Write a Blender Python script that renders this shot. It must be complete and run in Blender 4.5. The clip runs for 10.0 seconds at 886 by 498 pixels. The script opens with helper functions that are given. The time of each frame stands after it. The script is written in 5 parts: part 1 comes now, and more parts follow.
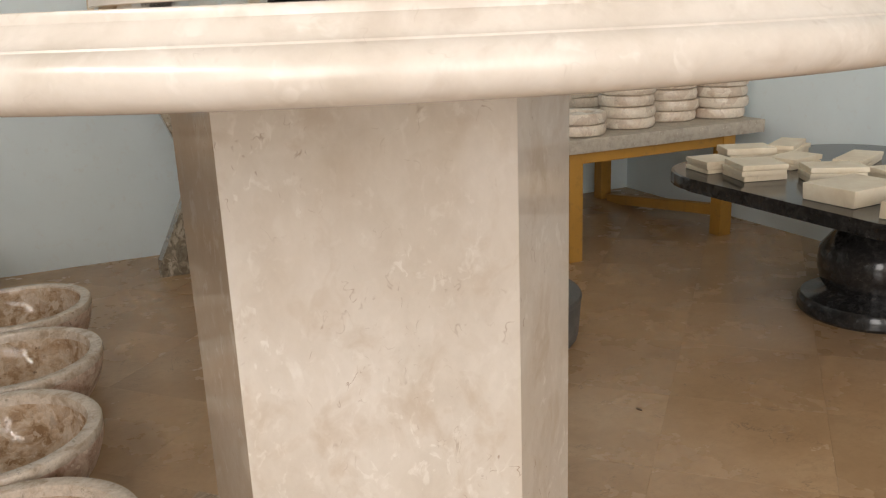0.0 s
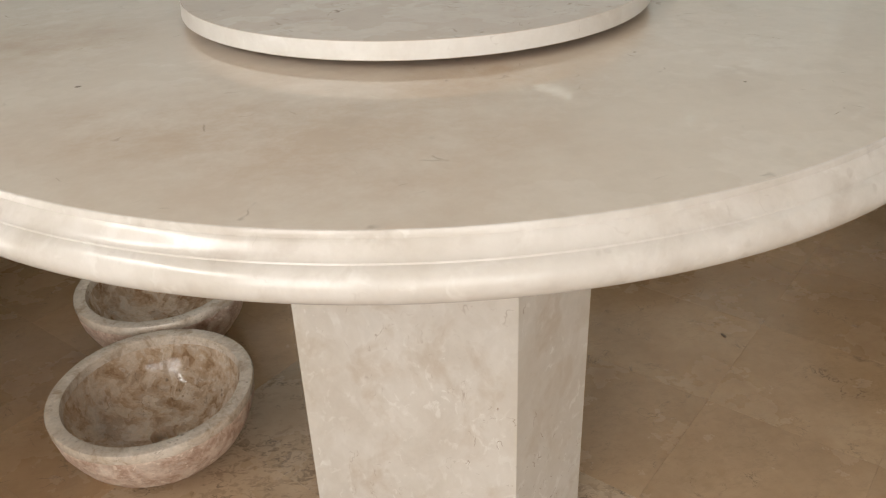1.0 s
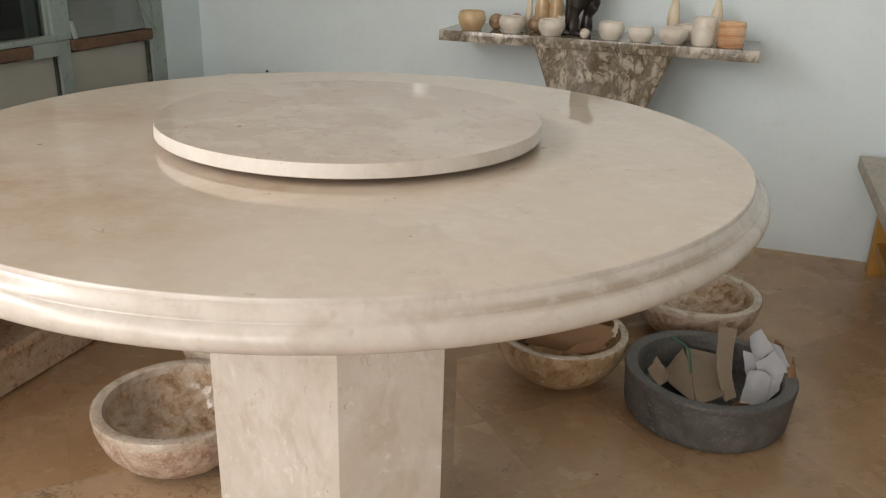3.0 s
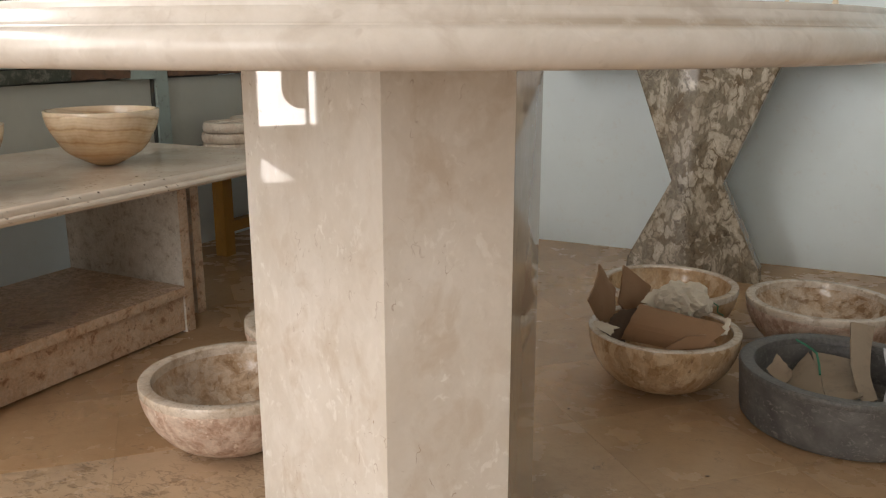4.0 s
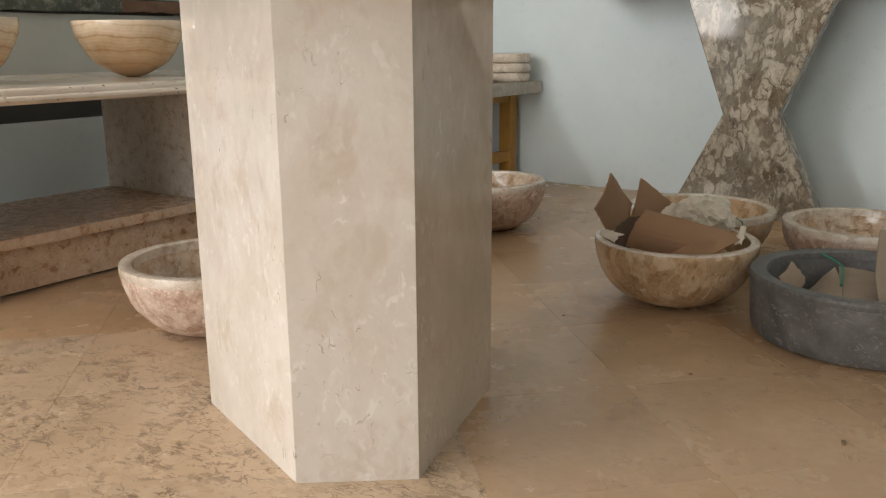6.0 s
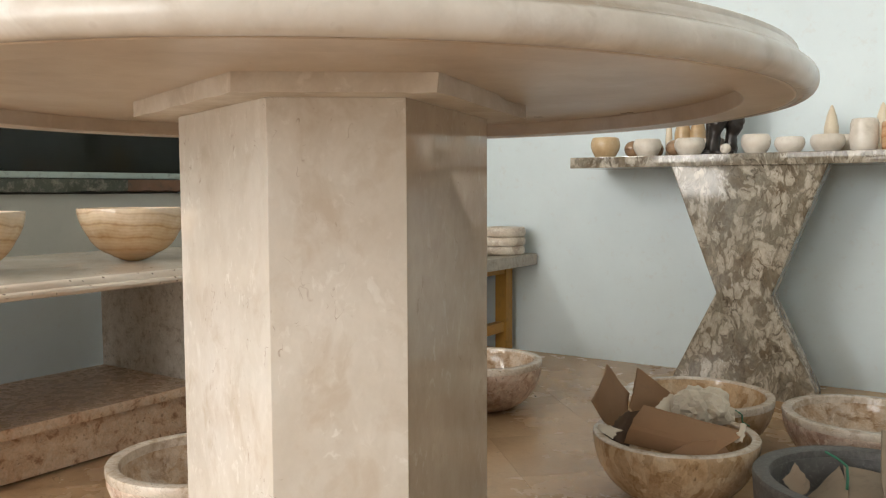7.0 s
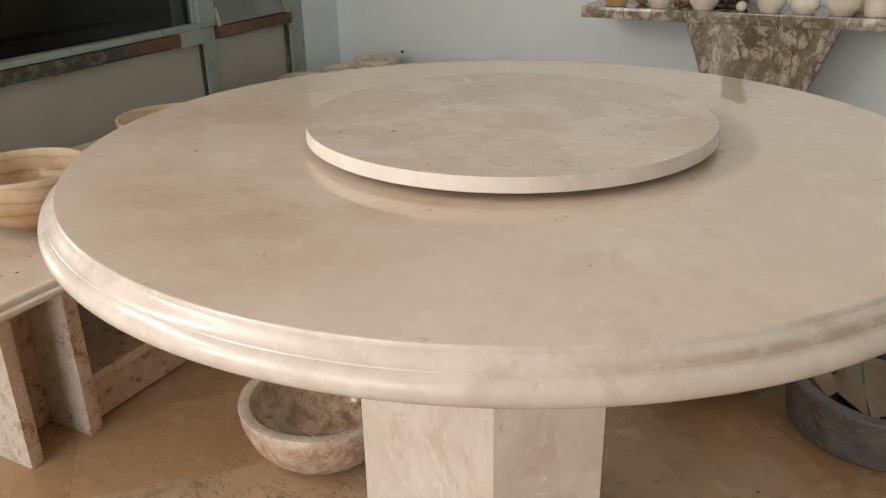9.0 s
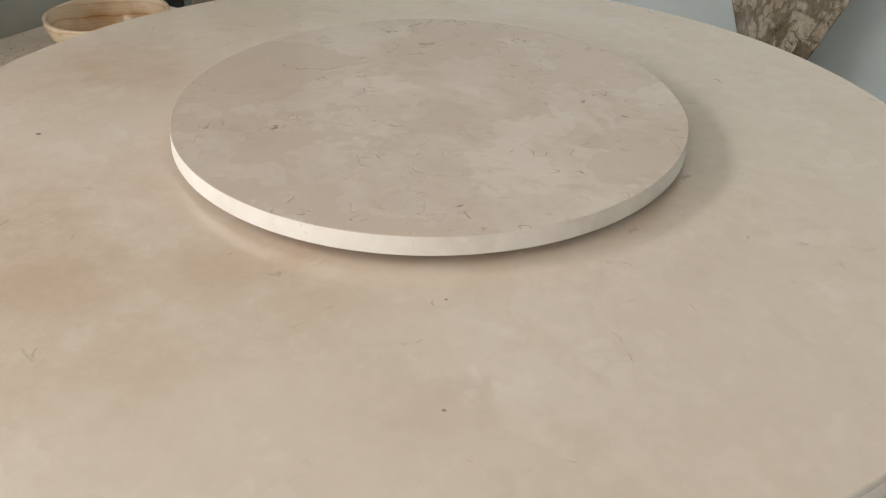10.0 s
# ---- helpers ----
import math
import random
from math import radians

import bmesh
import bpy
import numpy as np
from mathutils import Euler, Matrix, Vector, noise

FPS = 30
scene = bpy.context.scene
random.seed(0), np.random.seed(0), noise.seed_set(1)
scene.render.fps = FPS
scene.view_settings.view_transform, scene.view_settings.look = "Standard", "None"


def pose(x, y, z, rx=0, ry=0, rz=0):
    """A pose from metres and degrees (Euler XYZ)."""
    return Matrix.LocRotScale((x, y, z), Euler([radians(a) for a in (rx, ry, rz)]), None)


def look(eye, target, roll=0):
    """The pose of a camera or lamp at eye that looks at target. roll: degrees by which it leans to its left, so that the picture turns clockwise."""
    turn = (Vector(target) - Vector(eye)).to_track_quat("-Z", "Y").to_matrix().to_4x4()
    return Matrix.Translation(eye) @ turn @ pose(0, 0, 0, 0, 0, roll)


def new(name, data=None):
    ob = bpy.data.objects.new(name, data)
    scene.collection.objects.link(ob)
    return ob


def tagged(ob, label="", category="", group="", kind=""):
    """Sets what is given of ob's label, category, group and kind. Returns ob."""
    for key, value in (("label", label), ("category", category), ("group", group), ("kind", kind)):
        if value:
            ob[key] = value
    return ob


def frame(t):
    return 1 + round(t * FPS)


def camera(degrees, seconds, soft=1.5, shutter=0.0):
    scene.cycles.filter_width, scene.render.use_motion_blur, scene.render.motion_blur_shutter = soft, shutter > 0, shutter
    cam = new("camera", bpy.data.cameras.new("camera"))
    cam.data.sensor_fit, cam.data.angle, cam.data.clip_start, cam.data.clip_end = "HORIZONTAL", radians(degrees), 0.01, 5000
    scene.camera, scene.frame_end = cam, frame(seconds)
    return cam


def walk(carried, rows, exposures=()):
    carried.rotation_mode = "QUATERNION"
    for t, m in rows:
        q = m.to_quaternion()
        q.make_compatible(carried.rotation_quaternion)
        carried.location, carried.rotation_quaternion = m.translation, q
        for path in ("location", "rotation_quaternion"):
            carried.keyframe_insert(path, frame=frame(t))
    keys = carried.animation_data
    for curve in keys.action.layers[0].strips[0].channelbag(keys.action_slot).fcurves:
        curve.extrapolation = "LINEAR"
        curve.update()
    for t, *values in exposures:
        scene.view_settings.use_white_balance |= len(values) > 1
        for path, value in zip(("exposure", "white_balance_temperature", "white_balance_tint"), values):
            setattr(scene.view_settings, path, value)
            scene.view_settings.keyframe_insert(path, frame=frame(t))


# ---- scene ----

# ---------------------------------------------------------------- camera
cam = camera(56.0, 10.0, soft=1.2)
PATH = [
    (0, (-0.3182, -0.8952, 0.7538), (0.4663, 0.8602, 0.2034), -2.25),
    (0.5, (-0.2116, -0.9756, 0.8895), (0.3249, 0.7396, 0.0120), -2.88),
    (1, (-0.1065, -0.9960, 0.9971), (0.1033, 0.7295, 0.0079), -2.19),
    (1.5, (0.0432, -1.0554, 1.0681), (-0.1237, 0.6986, 0.1217), -0.59),
    (2, (0.2643, -1.1256, 1.1123), (-0.1956, 0.6111, 0.2335), 1.36),
    (2.5, (0.4310, -1.0938, 1.0935), (-0.1139, 0.6500, 0.2799), 2.33),
    (2.7, (0.4787, -1.0820, 1.0838), (-0.0863, 0.6687, 0.2991), 2.23),
    (3.8, (0.5446, -0.9906, 0.8115), (-0.2578, 0.7660, 0.2914), 0.05),
    (4, (0.5393, -0.9679, 0.7324), (-0.3302, 0.7666, 0.2474), -0.02),
    (4.2, (0.5302, -0.9411, 0.6521), (-0.3052, 0.5972, 0.2331), -0.20),
    (4.5, (0.5376, -0.9169, 0.5707), (-0.4576, 0.7534, 0.1020), 0.31),
    (5, (0.6032, -0.8946, 0.5107), (-0.4605, 0.7107, -0.0290), 0.91),
    (5.2, (0.6311, -0.8832, 0.4987), (-0.4464, 0.7070, -0.0582), 0.89),
    (6.3, (0.7657, -0.8334, 0.5457), (-0.3487, 0.7790, 0.1482), -0.76),
    (6.5, (0.7689, -0.8279, 0.5689), (-0.3570, 0.7944, 0.2517), -0.79),
    (7, (0.7379, -0.8299, 0.6158), (-0.3852, 0.8188, 0.4736), -0.25),
    (7.3, (0.6814, -0.8644, 0.6380), (-0.3747, 0.7130, 0.5568), -0.13),
    (7.5, (0.6182, -0.8670, 0.6640), (-0.4989, 0.7910, 0.6072), -0.21),
    (8, (0.4986, -0.8920, 0.7193), (-0.5610, 0.8010, 0.6143), -0.81),
    (8.2, (0.4656, -0.9092, 0.7645), (-0.4485, 0.6320, 0.5940), -1.00),
    (8.5, (0.4582, -0.9393, 0.8587), (-0.5074, 0.7677, 0.4665), -2.12),
    (9, (0.4404, -1.0026, 1.0688), (-0.4237, 0.6186, 0.2784), -1.11),
    (9.5, (0.4372, -0.9354, 1.1553), (-0.3601, 0.5900, 0.1366), -0.03),
    (10, (0.4399, -0.6954, 1.1581), (-0.4007, 0.7400, 0.0478), 0.88),
]
walk(cam, [(t, look(eye, target, roll)) for t, eye, target, roll in PATH], exposures=[(0, -0.06, 6950, 14), (0.5, -0.12, 6900, 13), (1, -0.23, 6700, 11), (1.5, -0.1, 6700, 11), (2, -0.08, 6750, 12), (2.6, -0.06, 6800, 13), (3.8, -0.08, 6850, 14), (4.2, 0.13, 6850, 14), (5, 0.16, 6500, 10), (6.5, 0.42, 6650, 12), (7, 0.47, 6650, 10), (7.4, 0.30, 7000, 16), (7.7, 0.15, 7150, 18), (8.2, -0.04, 7150, 17), (8.5, -0.15, 7300, 19), (9.2, -0.14, 6950, 14), (9.5, -0.19, 6750, 12), (10, 0.02, 6550, 11)])

# ---------------------------------------------------------------- light
world = bpy.data.worlds.new("sky")
scene.world = world
world.use_nodes = True
wt = world.node_tree
sky = wt.nodes.new("ShaderNodeTexSky")
sky.sky_type, sky.sun_disc = "NISHITA", False
sky.sun_elevation, sky.sun_rotation = radians(45), radians(186)
wt.links.new(sky.outputs[0], wt.nodes["Background"].inputs[0])
wt.nodes["Background"].inputs[1].default_value = 0.12

sun = new("sun", bpy.data.lights.new("sun", "SUN"))
sun.data.energy, sun.data.angle, sun.data.color = 5.0, radians(0.5), (1.0, 0.95, 0.86)
sun.matrix_world = look((-0.5, -5, 5), (0, 0, 0))


def daylight(name, eye, target, width, height, watts, colour):
    """Daylight from an area lamp in or just outside an opening of the shop."""
    lamp = new(name, bpy.data.lights.new(name, "AREA"))
    lamp.data.shape, lamp.data.size, lamp.data.size_y = "RECTANGLE", width, height
    lamp.data.energy, lamp.data.color = watts, colour
    lamp.matrix_world = look(eye, target)
    return lamp


daylight("daylight_front", (-0.10, -5.02, 1.62), (-0.10, 0, 1.62), 2.3, 2.8, 84, (1.0, 0.985, 0.955))
daylight("daylight_side", (-2.15, -3.75, 1.75), (0, 0.6, 1.75), 1.3, 2.4, 76, (1.0, 0.985, 0.955))
# Fill for the tabletop through an unseen high slot added in the left wall.
daylight("fill_high", (-1.64, -1.36, 1.95), (0, -1.36, 1.95), 1.44, 0.36, 32, (1.0, 0.985, 0.955))
daylight("daylight_window", (-1.645, -0.47, 0.635), (0, -0.47, 0.635), 0.18, 0.31, 1.9, (1.0, 0.98, 0.95))

# ---------------------------------------------------------------- materials
def start_material(name, rough=0.5, metal=0.0):
    m = bpy.data.materials.new(name)
    m.use_nodes = True
    nt = m.node_tree
    b = nt.nodes["Principled BSDF"]
    b.inputs["Roughness"].default_value, b.inputs["Metallic"].default_value = rough, metal
    return m, nt, b


def node(nt, kind, props=None, **inputs):
    n = nt.nodes.new(kind)
    for k, v in (props or {}).items():
        setattr(n, k, v)
    for k, v in inputs.items():
        sock = n.inputs[k.replace("_", " ")] if not k.startswith("i") or not k[1:].isdigit() else n.inputs[int(k[1:])]
        if hasattr(v, "is_output"):
            nt.links.new(v, sock)
        else:
            sock.default_value = v
    return n


def rgb(c):
    return (c[0], c[1], c[2], 1.0)


def ramp(nt, fac, stops):
    n = nt.nodes.new("ShaderNodeValToRGB")
    nt.links.new(fac, n.inputs[0])
    els = n.color_ramp.elements
    while len(els) < len(stops):
        els.new(0.5)
    for e, (p, c) in zip(els, stops):
        e.position, e.color = p, rgb(c) if len(c) == 3 else c
    return n.outputs[0]


def mask(nt, value, low, high):
    n = node(nt, "ShaderNodeMapRange", {"clamp": True}, Value=value, From_Min=low, From_Max=high)
    return n.outputs[0]


def times(nt, a, b, op="MULTIPLY"):
    return node(nt, "ShaderNodeMath", {"operation": op}, i0=a, i1=b).outputs[0]


def blend(nt, fac, a, b, kind="MIX"):
    n = nt.nodes.new("ShaderNodeMixRGB")
    n.blend_type = kind
    for sock, v in zip(n.inputs, (fac, a, b)):
        if hasattr(v, "is_output"):
            nt.links.new(v, sock)
        else:
            sock.default_value = v if isinstance(v, float) else rgb(v)
    return n.outputs[0]


def position(nt, scale=(1, 1, 1), turn=(0, 0, 0)):
    g = nt.nodes.new("ShaderNodeNewGeometry")
    mp = node(nt, "ShaderNodeMapping", None, Vector=g.outputs["Position"])
    mp.inputs["Scale"].default_value, mp.inputs["Rotation"].default_value = scale, turn
    return mp.outputs[0]


def noisy(nt, pos, scale, detail=6.0, rough=0.6, warp=0.0):
    return node(nt, "ShaderNodeTexNoise", None, Vector=pos, Scale=scale, Detail=detail, Roughness=rough, Distortion=warp).outputs[0]


def warped(nt, pos, scale, amount):
    n = node(nt, "ShaderNodeTexNoise", None, Vector=pos, Scale=scale, Detail=3.0)
    off = node(nt, "ShaderNodeVectorMath", {"operation": "SUBTRACT"}, i0=n.outputs[1], i1=(0.5, 0.5, 0.5))
    amp = node(nt, "ShaderNodeVectorMath", {"operation": "SCALE"}, i0=off.outputs[0], Scale=amount)
    return node(nt, "ShaderNodeVectorMath", {"operation": "ADD"}, i0=pos, i1=amp.outputs[0]).outputs[0]


def cells(nt, pos, scale, feature="F1", out=0):
    return node(nt, "ShaderNodeTexVoronoi", {"feature": feature}, Vector=pos, Scale=scale).outputs[out]


def relief(nt, b, height, strength, distance=0.002):
    n = node(nt, "ShaderNodeBump", None, Height=height, Strength=strength, Distance=distance)
    nt.links.new(n.outputs[0], b.inputs["Normal"])


def polished_stone(name, low, mid, high, fleck=None, fleck_amount=0.0, fleck_scale=26.0, vein=(0.2, 0.15, 0.11), vein_amount=0.5,
                   pit_amount=0.0, rough=0.15, cloud=3.5, stretch=(1, 1, 1), bump=0.0, rust=None, spread=0.14, stains_and_halo=(), curl=11.0, blotch=None, blotch_amount=0.45, dots=(), cover=0.57, patches=0.0, groove=None):
    m, nt, b = start_material(name, rough)
    pos = position(nt, stretch)
    wp = warped(nt, pos, 6.0, 0.12)
    col = ramp(nt, noisy(nt, wp, cloud, 8.0, 0.62), [(0.5 - spread, low), (0.5, mid), (0.5 + spread, high)])
    fine = noisy(nt, pos, 55.0, 5.0, 0.7)
    col = blend(nt, 0.22, col, ramp(nt, fine, [(0.3, tuple(v * 0.75 for v in mid)), (0.7, high)]))
    if fleck:
        wf = warped(nt, pos, 30.0, 0.05)
        f = mask(nt, noisy(nt, wf, fleck_scale, 3.0, 0.55, 0.4), 0.565, 0.66)
        f = times(nt, f, mask(nt, noisy(nt, pos, 9.0, 4.0), 0.40, 0.60))
        col = blend(nt, times(nt, f, fleck_amount), col, fleck)
    if rust:
        col = blend(nt, times(nt, mask(nt, noisy(nt, wp, 5.5, 5.0), 0.56, 0.72), 0.5), col, rust)
    if patches:
        p = noisy(nt, warped(nt, pos, 25.0, 0.04), 5.5, 4.0, 0.6)
        col = blend(nt, times(nt, mask(nt, p, 0.500, 0.512), patches), col, low)
        col = blend(nt, times(nt, mask(nt, p, 0.405, 0.385), patches), col, high)
    for sx, sy, size in stains_and_halo:
        g = nt.nodes.new("ShaderNodeNewGeometry")
        d = node(nt, "ShaderNodeVectorMath", {"operation": "DISTANCE"}, i0=warped(nt, g.outputs["Position"], 7.0, 0.16), i1=(sx, sy, 0.76)).outputs["Value"]
        patch = times(nt, mask(nt, d, size, size * 0.3), mask(nt, noisy(nt, pos, 12.0, 5.0, 0.7), 0.30, 0.62))
        col = blend(nt, times(nt, patch, 0.6), col, (0.54, 0.395, 0.28))
    if blotch:
        low_mask = 0.26 if blotch_amount > 0.55 else 0.42
        patch = times(nt, mask(nt, noisy(nt, warped(nt, pos, 12.0, 0.1), 16.0, 5.0, 0.6), 0.53, 0.68), mask(nt, noisy(nt, pos, 3.0, 3.0), low_mask, low_mask + 0.16))
        col = blend(nt, times(nt, patch, blotch_amount), col, blotch)
    for sx, sy, size in dots:
        g = nt.nodes.new("ShaderNodeNewGeometry")
        d = node(nt, "ShaderNodeVectorMath", {"operation": "DISTANCE"}, i0=warped(nt, g.outputs["Position"], 90.0, 0.006), i1=(sx, sy, 0.76)).outputs["Value"]
        col = blend(nt, times(nt, mask(nt, d, size, size * 0.5), 0.8), col, (0.16, 0.12, 0.09))
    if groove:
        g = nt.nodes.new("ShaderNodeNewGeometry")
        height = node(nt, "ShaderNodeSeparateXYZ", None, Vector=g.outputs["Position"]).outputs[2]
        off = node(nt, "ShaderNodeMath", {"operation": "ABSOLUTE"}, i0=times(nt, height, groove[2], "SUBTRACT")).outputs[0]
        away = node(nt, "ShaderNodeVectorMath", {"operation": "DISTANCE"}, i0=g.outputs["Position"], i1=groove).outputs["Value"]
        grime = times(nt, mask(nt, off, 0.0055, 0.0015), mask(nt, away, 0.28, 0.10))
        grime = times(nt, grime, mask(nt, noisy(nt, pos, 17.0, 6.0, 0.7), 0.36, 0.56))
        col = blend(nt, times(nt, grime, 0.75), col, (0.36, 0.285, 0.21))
    v = noisy(nt, warped(nt, pos, 14.0, 0.06), curl, 2.0, 0.5, 0.5)
    v = times(nt, v, 0.5, "SUBTRACT")
    v = node(nt, "ShaderNodeMath", {"operation": "ABSOLUTE"}, i0=v).outputs[0]
    v = times(nt, mask(nt, v, 0.010 * max(1.0, curl / 26.0), 0.0), mask(nt, noisy(nt, pos, max(38.0, curl * 1.4), 2.0), cover, cover + 0.09))
    v = times(nt, v, mask(nt, noisy(nt, pos, 6.5, 3.0), 0.44, 0.60))
    col = blend(nt, times(nt, v, vein_amount), col, vein)
    if pit_amount:
        p = mask(nt, cells(nt, warped(nt, pos, 40.0, 0.02), 48.0), 0.17, 0.10)
        p = times(nt, p, mask(nt, noisy(nt, pos, 7.0, 3.0), 0.43, 0.56))
        col = blend(nt, times(nt, p, pit_amount), col, vein)
        if bump:
            relief(nt, b, times(nt, times(nt, p, -1.0), times(nt, fine, 0.3), "ADD"), bump)
    elif bump:
        relief(nt, b, fine, bump)
    nt.links.new(col, b.inputs["Base Color"])
    r = node(nt, "ShaderNodeMapRange", None, Value=noisy(nt, pos, 8.0, 4.0), To_Min=rough * 0.7, To_Max=rough * 1.5)
    nt.links.new(r.outputs[0], b.inputs["Roughness"])
    return m


def fossil(name, dark, brown, pale, white, scale, rough, dark_share=0.44, bump=0.35, stretch=(1, 1, 1), white_amount=0.75, mosaic=0.55):
    """Crisp brown and pale patches with white shell pieces and dark hairlines."""
    m, nt, b = start_material(name, rough)
    pos = position(nt, stretch)
    wp = warped(nt, warped(nt, pos, 12.0, 0.05), 45.0, 0.02)
    n = noisy(nt, wp, scale, 7.0, 0.66)
    n = blend(nt, 0.12, n, noisy(nt, pos, scale * 0.22, 4.0))
    col = ramp(nt, n, [(dark_share - 0.03, dark), (dark_share + 0.015, brown), (dark_share + 0.055, pale), (dark_share + 0.17, white)])
    cell = node(nt, "ShaderNodeTexVoronoi", None, Vector=warped(nt, wp, 30.0, 0.03), Scale=scale * 1.25)
    pick = node(nt, "ShaderNodeSeparateColor", None, Color=cell.outputs["Color"])
    col = blend(nt, mosaic, col, ramp(nt, pick.outputs[0], [(0.05, dark), (0.35, brown), (0.70, pale), (1.0, white)]))
    grit = noisy(nt, pos, 150.0, 4.0, 0.8)
    col = blend(nt, 0.45, col, ramp(nt, grit, [(0.32, (0.62, 0.60, 0.58)), (0.68, (1.2, 1.18, 1.16))]), "MULTIPLY")
    f = mask(nt, noisy(nt, warped(nt, pos, 50.0, 0.03), scale * 2.2, 2.0, 0.5), 0.60, 0.655)
    col = blend(nt, times(nt, f, times(nt, mask(nt, noisy(nt, pos, 13.0), 0.40, 0.56), white_amount)), col, white)
    v = node(nt, "ShaderNodeMath", {"operation": "ABSOLUTE"}, i0=times(nt, noisy(nt, wp, scale * 0.9, 4.0, 0.6, 0.5), 0.5, "SUBTRACT")).outputs[0]
    v = times(nt, mask(nt, v, 0.010, 0.0), mask(nt, noisy(nt, pos, 30.0, 2.0), 0.52, 0.62))
    col = blend(nt, times(nt, v, 0.6), col, tuple(0.4 * c for c in dark))
    p = times(nt, mask(nt, cells(nt, warped(nt, pos, 40.0, 0.02), 62.0), 0.20, 0.12), mask(nt, noisy(nt, pos, 9.0, 3.0), 0.50, 0.60))
    col = blend(nt, times(nt, p, 0.6), col, tuple(0.45 * c for c in dark))
    nt.links.new(col, b.inputs["Base Color"])
    r = node(nt, "ShaderNodeMapRange", None, Value=n, To_Min=rough * 1.5, To_Max=rough * 0.6)
    nt.links.new(r.outputs[0], b.inputs["Roughness"])
    relief(nt, b, times(nt, times(nt, p, -1.0), times(nt, grit, 0.25), "ADD"), bump, 0.0015)
    return m


def breccia(name, seam, brown, grey, clast, pale, scale):
    """Ragged drawn-out pieces of three sizes in a fine grey and brown ground."""
    m, nt, b = start_material(name, 0.06)
    pos = position(nt, (1, 1, 0.62), (0.0, 0.42, 0.0))
    wp = warped(nt, warped(nt, warped(nt, pos, 9.0, 0.06), 30.0, 0.030), 90.0, 0.012)
    fine = noisy(nt, wp, 85.0, 6.0, 0.75)
    col = ramp(nt, noisy(nt, wp, 12.0, 6.0, 0.65), [(0.38, brown), (0.58, grey)])
    col = blend(nt, 0.6, col, ramp(nt, fine, [(0.34, (0.40, 0.37, 0.33)), (0.50, (0.95, 0.93, 0.90)), (0.66, (1.6, 1.55, 1.5))]), "MULTIPLY")
    for k, chosen, amount in ((2.8, 0.30, 0.55), (1.6, 0.34, 0.85), (1.0, 0.30, 0.9)):
        cell = node(nt, "ShaderNodeTexVoronoi", None, Vector=wp, Scale=scale * k)
        pick = node(nt, "ShaderNodeSeparateColor", None, Color=cell.outputs["Color"])
        border = node(nt, "ShaderNodeTexVoronoi", {"feature": "DISTANCE_TO_EDGE"}, Vector=wp, Scale=scale * k).outputs[0]
        inside = mask(nt, border, 0.04, 0.11)
        inside = times(nt, inside, mask(nt, noisy(nt, wp, 60.0, 4.0), 0.36, 0.46))
        here = times(nt, inside, mask(nt, pick.outputs[0], chosen + 0.02, chosen))
        tint = blend(nt, pick.outputs[1], clast, pale)
        tint = blend(nt, times(nt, mask(nt, border, 0.30, 0.10), 0.45), tint, grey)
        tint = blend(nt, 0.42, tint, ramp(nt, fine, [(0.33, brown), (0.65, pale)]))
        col = blend(nt, times(nt, here, amount), col, tint)
    v = node(nt, "ShaderNodeMath", {"operation": "ABSOLUTE"}, i0=times(nt, noisy(nt, wp, 20.0, 3.0, 0.5, 0.4), 0.5, "SUBTRACT")).outputs[0]
    v = times(nt, mask(nt, v, 0.024, 0.0), mask(nt, noisy(nt, pos, 11.0), 0.44, 0.56))
    col = blend(nt, times(nt, v, 0.8), col, seam)
    w = mask(nt, cells(nt, warped(nt, pos, 30.0, 0.03), 44.0), 0.18, 0.10)
    col = blend(nt, times(nt, w, times(nt, mask(nt, noisy(nt, pos, 8.0), 0.52, 0.60), 0.6)), col, (0.66, 0.62, 0.56))
    nt.links.new(col, b.inputs["Base Color"])
    return m


